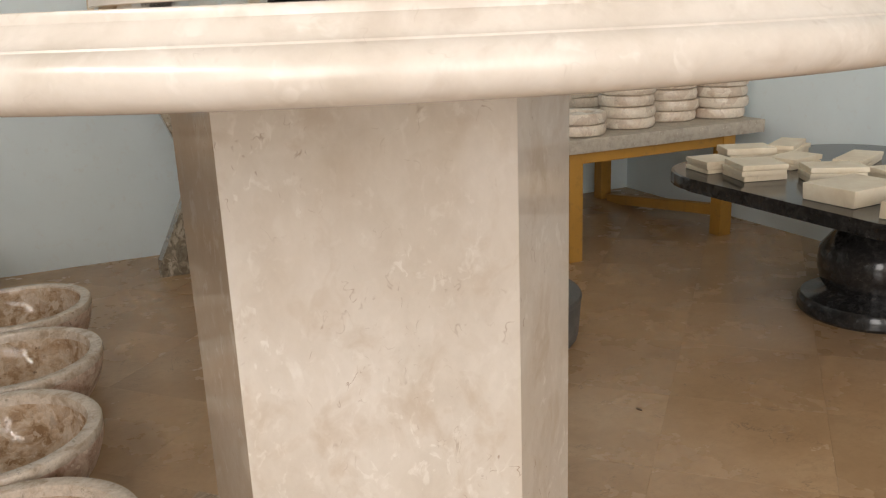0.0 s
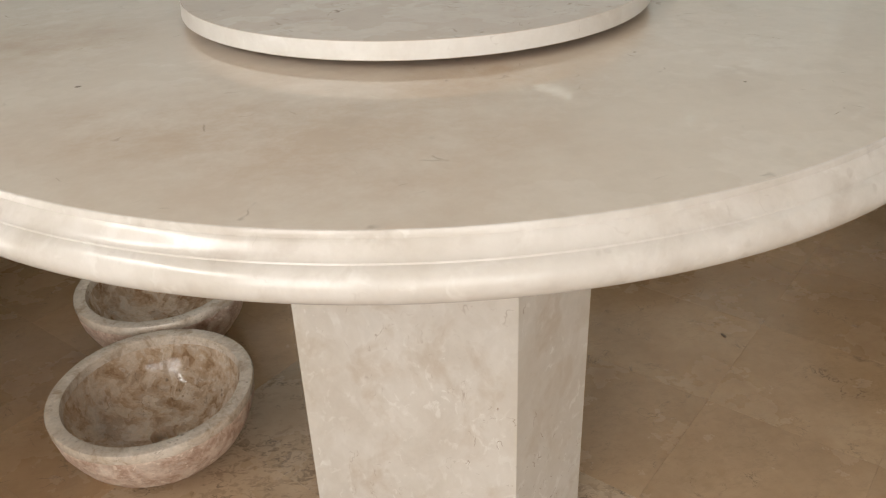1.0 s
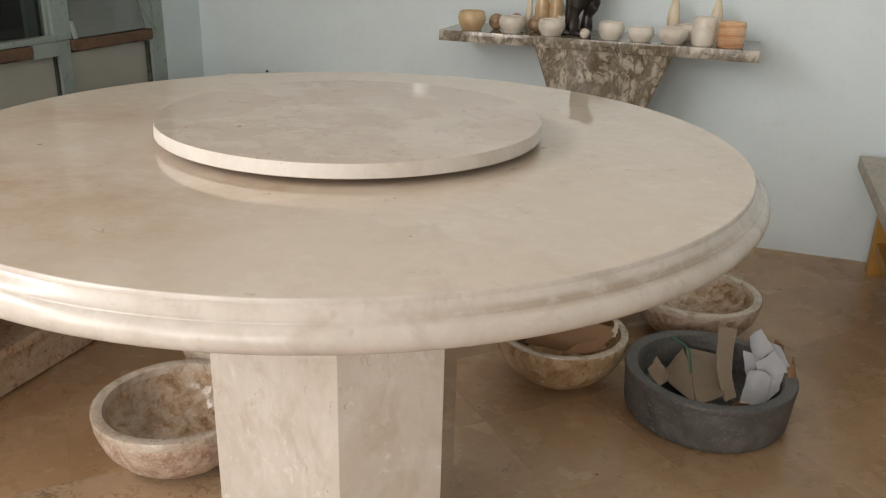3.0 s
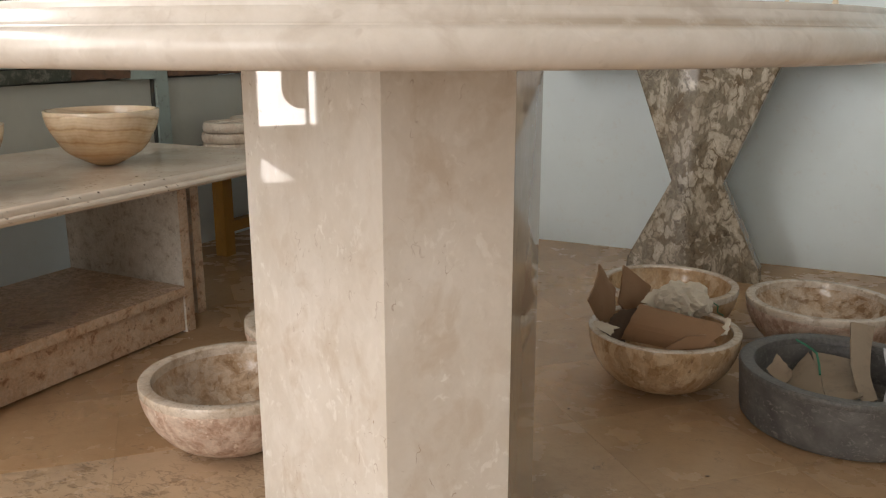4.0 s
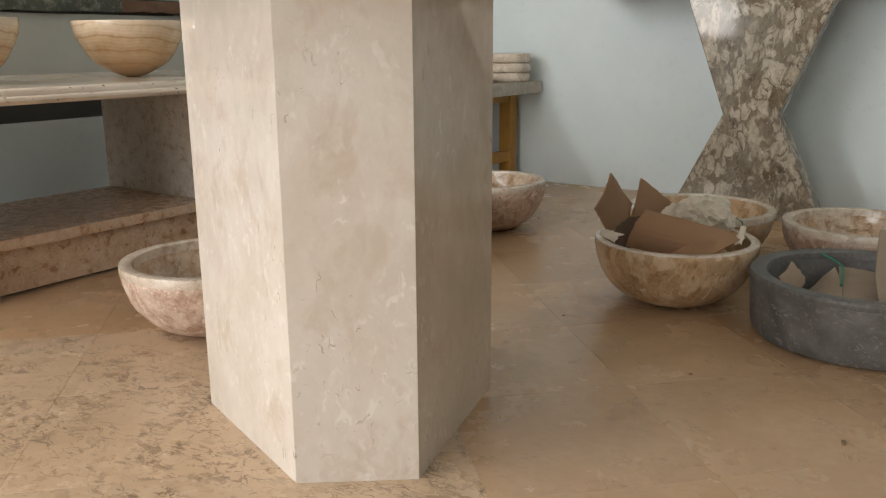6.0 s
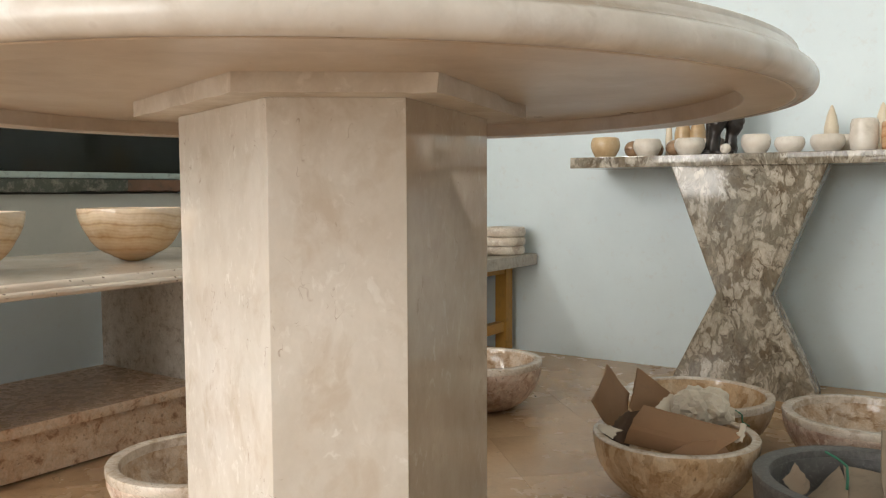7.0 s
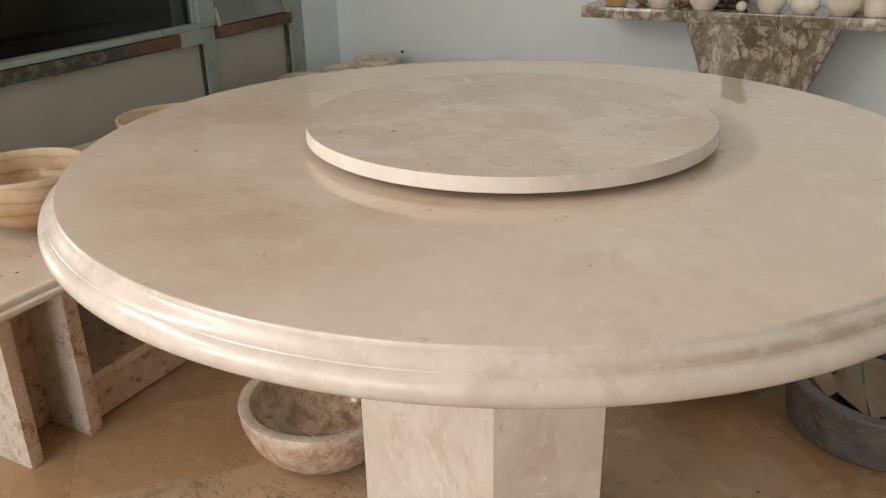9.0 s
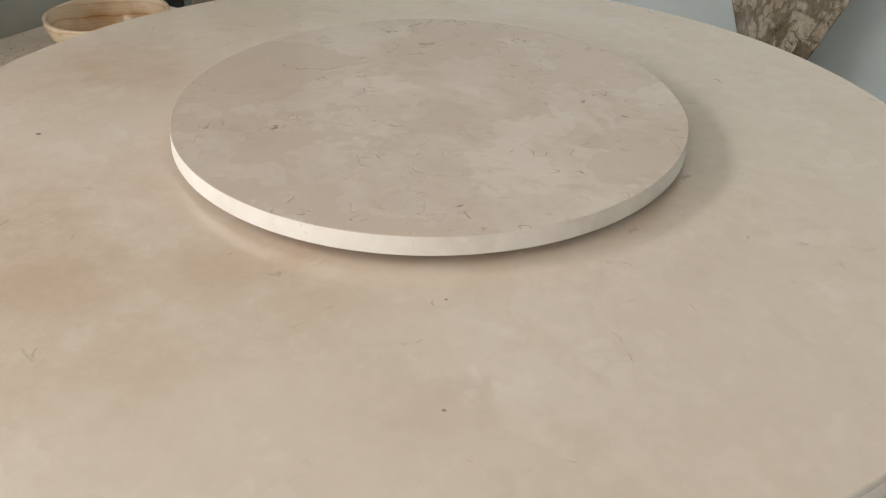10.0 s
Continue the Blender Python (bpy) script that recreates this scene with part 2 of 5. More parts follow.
def banded_onyx(name, low, mid, high, amber=0.0):
    """Thin wavy bands; with amber the stone turns from a pale rim to an amber foot."""
    m, nt, b = start_material(name, 0.14)
    pos = position(nt, (1, 1, 1), (0.12, 0.08, 0))
    wp = warped(nt, pos, 11.0, 0.018)
    w = node(nt, "ShaderNodeTexWave", {"wave_type": "BANDS", "bands_direction": "Z"}, Vector=wp, Scale=11.0, Distortion=1.1, Detail=6.0, Detail_Scale=3.0)
    thin = node(nt, "ShaderNodeTexWave", {"wave_type": "BANDS", "bands_direction": "Z"}, Vector=wp, Scale=44.0, Distortion=1.4, Detail=5.0, Detail_Scale=2.2)
    col = ramp(nt, w.outputs[1], [(0.0, low), (0.10, mid), (0.45, high), (1.0, high)])
    col = blend(nt, 0.22, col, ramp(nt, thin.outputs[1], [(0.1, low), (0.6, high)]))
    col = blend(nt, 0.48, col, ramp(nt, noisy(nt, wp, 16.0, 6.0, 0.65), [(0.36, low), (0.64, high)]))
    if amber:
        local = node(nt, "ShaderNodeSeparateXYZ", None, Vector=nt.nodes.new("ShaderNodeTexCoord").outputs["Object"])
        depth = times(nt, times(nt, noisy(nt, pos, 11.0, 4.0), 0.09), local.outputs["Z"], "ADD")
        col = blend(nt, times(nt, mask(nt, depth, amber * 1.15, amber * 0.45), 0.8), col, tuple(0.5 * (a + c) for a, c in zip(low, mid)))
        col = blend(nt, times(nt, mask(nt, depth, amber * 1.05, amber * 1.5), 0.55), col, (0.84, 0.77, 0.65))
    nt.links.new(col, b.inputs["Base Color"])
    b.inputs["Subsurface Weight"].default_value = 0.08
    b.inputs["Subsurface Radius"].default_value = (0.02, 0.012, 0.006)
    return m


def speckled(name, low, mid, high, rough, scale=90.0, bump=0.15):
    m, nt, b = start_material(name, rough)
    pos = position(nt)
    col = ramp(nt, noisy(nt, pos, scale, 6.0, 0.75), [(0.32, low), (0.5, mid), (0.72, high)])
    col = blend(nt, 0.35, col, ramp(nt, noisy(nt, pos, 9.0, 5.0), [(0.3, (0.55, 0.55, 0.55)), (0.7, (1, 1, 1))]), "MULTIPLY")
    s = mask(nt, cells(nt, pos, 120.0), 0.2, 0.1)
    col = blend(nt, times(nt, s, times(nt, mask(nt, noisy(nt, pos, 20.0), 0.55, 0.62), 0.7)), col, tuple(min(1, v * 1.8) for v in high))
    nt.links.new(col, b.inputs["Base Color"])
    relief(nt, b, noisy(nt, pos, scale * 1.4, 4.0), bump)
    return m


def painted(name, colour, rough=0.55, worn=None, worn_amount=0.0, bump=0.05, tint=0.12):
    m, nt, b = start_material(name, rough)
    pos = position(nt)
    n = noisy(nt, pos, 4.0, 8.0, 0.65)
    col = ramp(nt, n, [(0.3, tuple(v * (1 - tint) for v in colour)), (0.7, tuple(min(1, v * (1 + tint * 0.4)) for v in colour))])
    if worn:
        w = times(nt, mask(nt, noisy(nt, pos, 34.0, 8.0, 0.7), 0.60 - 0.12 * worn_amount, 0.68), worn_amount)
        col = blend(nt, w, col, worn)
    nt.links.new(col, b.inputs["Base Color"])
    if bump:
        relief(nt, b, noisy(nt, pos, 60.0, 6.0), bump)
    return m


TABLE_STONE = polished_stone("cream_marble", (0.645, 0.55, 0.445), (0.715, 0.625, 0.525), (0.765, 0.688, 0.60), (0.80, 0.735, 0.655), 0.35, 24.0, (0.24, 0.18, 0.13), 0.6, 0.0, 0.028, 2.6, spread=0.18,
                             # The last, widest entry browns the top under and around the turntable.
                             stains_and_halo=((-0.09, -0.42, 0.23), (-0.24, -0.34, 0.18), (0.03, -0.29, 0.12), (-0.42, -0.06, 0.18), (0.05, 0.0, 0.36)), curl=12.0, blotch=(0.52, 0.42, 0.33), blotch_amount=0.3, patches=0.3, dots=((-0.343, -0.219, 0.0032), (0.239, -0.347, 0.0022), (0.177, -0.241, 0.002)))
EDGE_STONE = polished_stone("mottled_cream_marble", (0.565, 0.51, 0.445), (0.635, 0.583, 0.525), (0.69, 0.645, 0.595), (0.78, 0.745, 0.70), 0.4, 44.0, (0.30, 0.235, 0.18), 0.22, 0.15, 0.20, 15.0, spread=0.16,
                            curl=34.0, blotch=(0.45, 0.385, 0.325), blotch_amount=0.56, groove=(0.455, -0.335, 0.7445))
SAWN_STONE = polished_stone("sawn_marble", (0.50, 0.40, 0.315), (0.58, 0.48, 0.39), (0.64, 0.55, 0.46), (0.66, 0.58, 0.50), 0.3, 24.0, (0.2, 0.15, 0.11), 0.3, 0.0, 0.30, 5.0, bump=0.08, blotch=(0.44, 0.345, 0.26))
CAP_STONE = polished_stone("broken_marble", (0.55, 0.475, 0.395), (0.64, 0.57, 0.49), (0.72, 0.66, 0.59), (0.80, 0.75, 0.69), 0.4, 40.0, (0.3, 0.23, 0.17), 0.4, 0.0, 0.55, 14.0, bump=0.5)
# Rougher disc edge, painted paler than the top for the light it catches.
SUSAN_LIT_EDGE = polished_stone("lit_disc_edge", (0.63, 0.57, 0.505), (0.71, 0.665, 0.61), (0.765, 0.73, 0.685), (0.82, 0.79, 0.75), 0.4, 40.0, (0.30, 0.23, 0.18), 0.6, 0.0, 0.34, 12.0, spread=0.16, curl=26.0, blotch=(0.50, 0.425, 0.35), blotch_amount=0.45)
SUSAN_STONE = polished_stone("curly_cream_marble", (0.575, 0.475, 0.39), (0.645, 0.555, 0.475), (0.70, 0.625, 0.55), (0.54, 0.44, 0.355), 0.5, 40.0, (0.24, 0.17, 0.12), 0.9, 0.0, 0.05, 8.0, spread=0.16,
                             curl=20.0, blotch=(0.47, 0.37, 0.285), blotch_amount=0.5, cover=0.49, patches=0.6)
PEDESTAL_STONE = polished_stone("shell_marble", (0.575, 0.507, 0.43), (0.645, 0.588, 0.518), (0.705, 0.655, 0.595), (0.82, 0.79, 0.74), 0.55, 68.0, (0.27, 0.18, 0.12), 0.75, 0.0, 0.022, 7.0, (1, 1, 0.7),
                                rust=(0.57, 0.485, 0.39), spread=0.15, curl=44.0, blotch=(0.49, 0.395, 0.30), blotch_amount=0.56, cover=0.555, patches=0.22)
# Browner, darker shell marble that carries the shade of two pedestal sides.
SHADED_STONE = polished_stone("shaded_shell_marble", (0.47, 0.375, 0.285), (0.53, 0.43, 0.335), (0.59, 0.50, 0.405), (0.70, 0.63, 0.55), 0.4, 60.0, (0.22, 0.15, 0.10), 0.7, 0.0, 0.03, 6.0, (1, 1, 0.7),
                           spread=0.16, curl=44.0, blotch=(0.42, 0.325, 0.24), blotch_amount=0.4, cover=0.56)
SHELF_STONE = fossil("brown_travertine", (0.32, 0.172, 0.096), (0.52, 0.34, 0.215), (0.63, 0.45, 0.31), (0.72, 0.575, 0.445), 34.0, 0.26, 0.425, 0.5, white_amount=0.2, mosaic=0.13)
# Paler, rougher copy of the travertine that carries light from the front.
LIT_TRAVERTINE = fossil("lit_travertine", (0.44, 0.37, 0.30), (0.56, 0.50, 0.43), (0.65, 0.60, 0.53), (0.74, 0.70, 0.64), 34.0, 0.5, 0.40, 0.6, white_amount=0.3, mosaic=0.10)
SHELF_TOP = polished_stone("pitted_travertine", (0.62, 0.515, 0.42), (0.73, 0.63, 0.53), (0.79, 0.71, 0.61), (0.8, 0.74, 0.66), 0.4, 20.0, (0.13, 0.085, 0.06), 0.7, 1.0, 0.13, 5.0, bump=0.4, curl=16.0)
BOWL_STONE = fossil("fossil_marble", (0.27, 0.165, 0.09), (0.42, 0.285, 0.18), (0.56, 0.425, 0.305), (0.66, 0.565, 0.465), 34.0, 0.07, 0.44, mosaic=0.45, white_amount=0.5)
BOWL_ROUGH = fossil("rough_hewn_marble", (0.35, 0.215, 0.15), (0.48, 0.325, 0.24), (0.57, 0.41, 0.32), (0.75, 0.635, 0.535), 40.0, 0.5, 0.43, 0.9, white_amount=0.9, mosaic=0.35)
BOWL_RIM = fossil("pale_marble_rim", (0.40, 0.305, 0.22), (0.53, 0.43, 0.335), (0.61, 0.52, 0.425), (0.70, 0.62, 0.53), 30.0, 0.22, 0.42, 0.2, white_amount=0.4, mosaic=0.35)
BOWL_BROWN = fossil("brown_marble", (0.32, 0.195, 0.098), (0.46, 0.30, 0.17), (0.55, 0.39, 0.24), (0.63, 0.49, 0.345), 28.0, 0.15, 0.45, 0.3, (1, 1, 0.7), 0.45)
CONSOLE_STONE = breccia("grey_brown_breccia", (0.065, 0.048, 0.032), (0.155, 0.12, 0.08), (0.24, 0.21, 0.165), (0.47, 0.405, 0.315), (0.64, 0.575, 0.48), 25.0)
DISC_STONE = fossil("red_veined_marble", (0.40, 0.28, 0.20), (0.53, 0.42, 0.33), (0.64, 0.55, 0.45), (0.74, 0.67, 0.57), 26.0, 0.30, 0.34, 0.3, white_amount=0.4)
CREAM_STONE = polished_stone("pale_limestone", (0.66, 0.54, 0.39), (0.76, 0.65, 0.49), (0.83, 0.75, 0.61), rough=0.4, cloud=8.0, vein_amount=0.3, bump=0.15)
WHITE_STONE = polished_stone("white_alabaster", (0.62, 0.55, 0.46), (0.73, 0.66, 0.57), (0.82, 0.77, 0.70), rough=0.25, cloud=10.0, vein_amount=0.25)
HONEY_STONE = polished_stone("honey_stone", (0.50, 0.33, 0.17), (0.62, 0.44, 0.25), (0.72, 0.57, 0.38), rough=0.2, cloud=12.0, vein_amount=0.2)
PALE_ONYX = banded_onyx("pale_onyx", (0.36, 0.185, 0.075), (0.64, 0.42, 0.21), (0.77, 0.61, 0.41), 0.13)
ORANGE_ONYX = banded_onyx("orange_onyx", (0.46, 0.20, 0.09), (0.66, 0.36, 0.18), (0.78, 0.54, 0.34))
BROWN_ONYX = banded_onyx("brown_onyx", (0.18, 0.10, 0.06), (0.30, 0.18, 0.10), (0.46, 0.30, 0.18))
GREY_STONE = speckled("grey_basalt", (0.078, 0.073, 0.068), (0.118, 0.111, 0.104), (0.175, 0.167, 0.157), 0.5, 130.0)
BASIN_STONE = polished_stone("scratched_basalt", (0.066, 0.062, 0.058), (0.103, 0.098, 0.092), (0.155, 0.147, 0.139), (0.30, 0.285, 0.265), 0.6, 110.0, (0.34, 0.32, 0.29), 0.12, 0.0, 0.5, 14.0, (1, 1, 1.3), bump=0.45, curl=44.0, cover=0.64)
BLACK_STONE = speckled("black_marble", (0.012, 0.012, 0.012), (0.022, 0.021, 0.021), (0.06, 0.058, 0.056), 0.16, 60.0, 0.0)
TABLE_SLAB = speckled("dull_grey_stone", (0.33, 0.28, 0.23), (0.45, 0.40, 0.33), (0.55, 0.50, 0.42), 0.5, 50.0, 0.1)
STATUE = painted("dark_carved_stone", (0.028, 0.022, 0.019), 0.32, (0.08, 0.06, 0.05), 0.5, 0.3)
BLACK_PLASTIC = painted("black_bearing", (0.012, 0.012, 0.012), 0.4)
YELLOW_PAINT = painted("ochre_paint", (0.45, 0.23, 0.04), 0.5, (0.22, 0.12, 0.04), 0.5, 0.15, 0.2)
WALL_PAINT = painted("white_wall_paint", (0.71, 0.80, 0.83), 0.5, (0.62, 0.60, 0.57), 0.25, 0.12, 0.05)
# Dull ochre picked for the unseen recess, to bounce little light back.
RECESS_PAINT = painted("recess_ochre", (0.36, 0.29, 0.215), 0.7, (0.28, 0.22, 0.17), 0.4, 0.12, 0.12)
# Tan picked for the unseen ceiling, to weaken and warm the bounced light.
CEILING_PAINT = painted("ceiling_tan", (0.56, 0.50, 0.42), 0.7)
FRAME_PAINT = painted("grey_green_paint", (0.33, 0.40, 0.375), 0.5, (0.10, 0.09, 0.07), 0.5, 0.25, 0.2)
PANEL_PAINT = painted("pale_green_panel", (0.43, 0.425, 0.375), 0.45, (0.36, 0.355, 0.31), 0.3, 0.05, 0.1)
ROTTEN_WOOD = painted("rotten_wood", (0.07, 0.078, 0.06), 0.85, (0.25, 0.23, 0.19), 0.8, 0.9, 0.6)
BARE_WOOD = painted("bare_red_wood", (0.19, 0.105, 0.065), 0.85, (0.07, 0.06, 0.045), 0.8, 0.9, 0.5)
PLANK = painted("dark_boards", (0.083, 0.078, 0.062), 0.6, (0.06, 0.055, 0.045), 0.6, 0.1, 0.3)
CARDBOARD = painted("cardboard", (0.305, 0.17, 0.09), 0.8, (0.22, 0.123, 0.066), 0.4, 0.1, 0.15)
DARK_CARD = painted("dark_cardboard", (0.085, 0.05, 0.03), 0.8, (0.05, 0.03, 0.02), 0.5, 0.2, 0.2)
GREY_CARD = painted("weathered_cardboard", (0.33, 0.255, 0.185), 0.8, (0.21, 0.16, 0.12), 0.6, 0.1, 0.2)
PAPER = painted("white_paper", (0.50, 0.51, 0.54), 0.7)
CREAM_PAPER = painted("cream_paper", (0.66, 0.585, 0.475), 0.75)
STRIP_PAPER = painted("printed_paper", (0.74, 0.71, 0.62), 0.7, (0.55, 0.58, 0.46), 0.3)
INK = painted("printed_ink", (0.16, 0.15, 0.14), 0.7)
GREEN_STRING = painted("green_twine", (0.05, 0.22, 0.13), 0.7)
EARTH = painted("concrete_yard", (0.36, 0.33, 0.29), 0.9, (0.26, 0.24, 0.2), 0.5, 0.2, 0.2)
DARK_GREY = painted("dark_render", (0.05, 0.05, 0.045), 0.8)


def floor_stone(name, low, mid, high, dirt, dirt_amount, rough, worn):
    m, nt, b = start_material(name, rough)
    pos = position(nt)
    info = nt.nodes.new("ShaderNodeObjectInfo")
    off = node(nt, "ShaderNodeVectorMath", {"operation": "SCALE"}, i0=(3.1, 5.7, 1.3), Scale=info.outputs["Random"])
    pos = node(nt, "ShaderNodeVectorMath", {"operation": "ADD"}, i0=pos, i1=off.outputs[0]).outputs[0]
    wp = warped(nt, pos, 5.0, 0.15)
    col = ramp(nt, noisy(nt, wp, 4.0, 8.0, 0.65), [(0.3, low), (0.5, mid), (0.7, high)])
    col = blend(nt, 0.25, col, ramp(nt, noisy(nt, pos, 42.0, 6.0, 0.7), [(0.3, low), (0.7, high)]))
    long = node(nt, "ShaderNodeMapping", None, Vector=pos)
    long.inputs["Scale"].default_value = (0.62, 1.0, 1.0)
    long = long.outputs[0]
    marks = times(nt, mask(nt, noisy(nt, warped(nt, long, 40.0, 0.05), 78.0, 4.0, 0.55, 0.4), 0.525, 0.585), mask(nt, noisy(nt, pos, 8.0, 5.0), 0.36, 0.58))
    col = blend(nt, times(nt, marks, dirt_amount), col, dirt)
    slant = node(nt, "ShaderNodeMapping", None, Vector=pos)
    slant.inputs["Rotation"].default_value, slant.inputs["Scale"].default_value = (0, 0, -0.5), (0.5, 1.0, 1.0)
    crack = times(nt, noisy(nt, warped(nt, slant.outputs[0], 50.0, 0.03), 30.0, 3.0, 0.6, 0.6), 0.5, "SUBTRACT")
    crack = mask(nt, node(nt, "ShaderNodeMath", {"operation": "ABSOLUTE"}, i0=crack).outputs[0], 0.022, 0.004)
    crack = times(nt, crack, mask(nt, noisy(nt, pos, 13.0, 4.0), 0.46, 0.58))
    col = blend(nt, times(nt, crack, min(1.0, dirt_amount * 0.95)), col, tuple(0.55 * v for v in dirt))
    v = node(nt, "ShaderNodeMath", {"operation": "ABSOLUTE"}, i0=times(nt, noisy(nt, wp, 9.0, 6.0, 0.65, 0.7), 0.5, "SUBTRACT")).outputs[0]
    v = times(nt, mask(nt, v, 0.010, 0.0), mask(nt, noisy(nt, pos, 16.0), 0.53, 0.62))
    col = blend(nt, times(nt, v, 0.6), col, (0.09, 0.06, 0.045))
    tone = node(nt, "ShaderNodeMapRange", None, Value=info.outputs["Random"], To_Min=0.91, To_Max=1.07).outputs[0]
    grey = node(nt, "ShaderNodeCombineColor", None, Red=tone, Green=tone, Blue=tone).outputs[0]
    col = blend(nt, 1.0, col, grey, "MULTIPLY")
    nt.links.new(col, b.inputs["Base Color"])
    r = node(nt, "ShaderNodeMapRange", None, Value=noisy(nt, pos, 7.0, 6.0), To_Min=rough * 0.65, To_Max=rough * 1.7)
    nt.links.new(r.outputs[0], b.inputs["Roughness"])
    b.inputs["IOR"].default_value = 1.46
    if worn:
        relief(nt, b, times(nt, marks, -1.0), worn)
    return m


TILE = floor_stone("beige_floor_marble", (0.37, 0.23, 0.123), (0.46, 0.298, 0.169), (0.54, 0.372, 0.223), (0.25, 0.152, 0.087), 0.14, 0.22, 0.0)
ROUGH_TILE = floor_stone("mottled_floor_marble", (0.42, 0.298, 0.19), (0.50, 0.362, 0.24), (0.57, 0.438, 0.305), (0.20, 0.132, 0.082), 0.70, 0.24, 0.15)


def glass_material(name, tint, rough=0.02, index=1.45):
    m, nt, b = start_material(name, rough)
    b.inputs["Base Color"].default_value = rgb(tint)
    b.inputs["Transmission Weight"].default_value = 1.0
    b.inputs["IOR"].default_value = index
    return m


GLASS = glass_material("window_glass", (0.45, 0.48, 0.45), 0.04, 1.26)
LOUVRE_GLASS = glass_material("dusty_louvre_glass", (0.42, 0.46, 0.43), 0.16)
LOUVRE_GLASS.node_tree.nodes["Principled BSDF"].inputs["Transmission Weight"].default_value = 0.66


# ---------------------------------------------------------------- helpers
def finish(bm, sharp=35.0):
    bmesh.ops.recalc_face_normals(bm, faces=bm.faces[:])
    for f in bm.faces:
        f.smooth = True
    for e in bm.edges:
        e.smooth = False
        if len(e.link_faces) == 2 and e.calc_face_angle(3.2) < radians(sharp):
            a, b = (f.calc_area() for f in e.link_faces)
            e.smooth = max(a, b) < 14 * min(a, b) + 1e-12
    return bm


def mesh_object(name, bm, material, sharp=35.0):
    finish(bm, sharp)
    me = bpy.data.meshes.new(name)
    bm.to_mesh(me)
    bm.free()
    me.materials.append(material)
    return new(name, me)


def part(name, bm, material, parent, label="", sharp=35.0):
    ob = mesh_object(name, bm, material, sharp)
    ob.parent = parent
    if label:
        ob["label"] = label
    return ob


def thing(name, label, category, m=None, group="", kind=""):
    ob = new(name)
    ob.empty_display_size = 0.05
    if m is not None:
        ob.matrix_world = m
    return tagged(ob, label, category, group, kind)


def add_box(bm, x0, x1, y0, y1, z0, z1, bevel=0.0, m=None, segments=2):
    r = bmesh.ops.create_cube(bm, size=1.0)
    vs = r["verts"]
    for v in vs:
        v.co = Vector(((x0 + x1) / 2 + v.co.x * (x1 - x0), (y0 + y1) / 2 + v.co.y * (y1 - y0), (z0 + z1) / 2 + v.co.z * (z1 - z0)))
    if bevel:
        es = list({e for v in vs for e in v.link_edges})
        out = bmesh.ops.bevel(bm, geom=es, offset=bevel, segments=segments, profile=0.7, affect="EDGES")
        vs = list({v for f in out["faces"] for v in f.verts} | {v for v in vs if v.is_valid})
    if m is not None:
        for v in vs:
            v.co = m @ v.co
    return vs


def box(x0, x1, y0, y1, z0, z1, bevel=0.0, m=None):
    bm = bmesh.new()
    add_box(bm, x0, x1, y0, y1, z0, z1, bevel, m)
    return bm


def lathe(profile, segments=64, wobble=0.0, seed=0.0, oval=1.0):
    """A turned body: profile rows of (radius, height), closed on the axis where the radius is 0."""
    bm = bmesh.new()
    rings = []
    for r, z in profile:
        if r < 1e-6:
            rings.append([bm.verts.new((0, 0, z))])
            continue
        ring = []
        for k in range(segments):
            a = 2 * math.pi * k / segments
            d = 1.0
            if wobble:
                d += wobble * noise.noise(Vector((math.cos(a) * 1.7 + seed, math.sin(a) * 1.7, z * 9 + seed)))
            ring.append(bm.verts.new((r * d * math.cos(a), r * d * math.sin(a) * oval, z)))
        rings.append(ring)
    for a, b in zip(rings, rings[1:]):
        if len(a) == 1 and len(b) == 1:
            continue
        for k in range(segments):
            j = (k + 1) % segments
            if len(a) == 1:
                bm.faces.new((a[0], b[k], b[j]))
            elif len(b) == 1:
                bm.faces.new((a[k], a[j], b[0]))
            else:
                bm.faces.new((a[k], a[j], b[j], b[k]))
    return bm


def arc(cx, cz, r, a0, a1, n, rz=None):
    rz = r if rz is None else rz
    return [(cx + r * math.cos(radians(a0 + (a1 - a0) * i / n)), cz + rz * math.sin(radians(a0 + (a1 - a0) * i / n))) for i in range(n + 1)]


def prism(points, z0, z1, bevel=0.0):
    bm = bmesh.new()
    low = [bm.verts.new((x, y, z0)) for x, y in points]
    high = [bm.verts.new((x, y, z1)) for x, y in points]
    bm.faces.new(low[::-1])
    bm.faces.new(high)
    for k in range(len(points)):
        j = (k + 1) % len(points)
        bm.faces.new((low[k], low[j], high[j], high[k]))
    if bevel:
        bmesh.ops.bevel(bm, geom=bm.edges[:], offset=bevel, segments=2, profile=0.7, affect="EDGES")
    return bm


def sweep(points, radius, segments=8):
    """A round cord through points; radius may change along it."""
    bm = bmesh.new()
    rings = []
    for i, p in enumerate(points):
        p = Vector(p)
        t = (Vector(points[min(i + 1, len(points) - 1)]) - Vector(points[max(i - 1, 0)])).normalized()
        side = t.cross(Vector((0.31, 0.2, 0.93))).normalized()
        up = side.cross(t)
        r = radius[i] if isinstance(radius, (list, tuple)) else radius
        rings.append([bm.verts.new(p + r * (math.cos(2 * math.pi * k / segments) * side + math.sin(2 * math.pi * k / segments) * up)) for k in range(segments)])
    for a, b in zip(rings, rings[1:]):
        for k in range(segments):
            j = (k + 1) % segments
            bm.faces.new((a[k], a[j], b[j], b[k]))
    bm.faces.new(rings[0][::-1])
    bm.faces.new(rings[-1])
    return bm


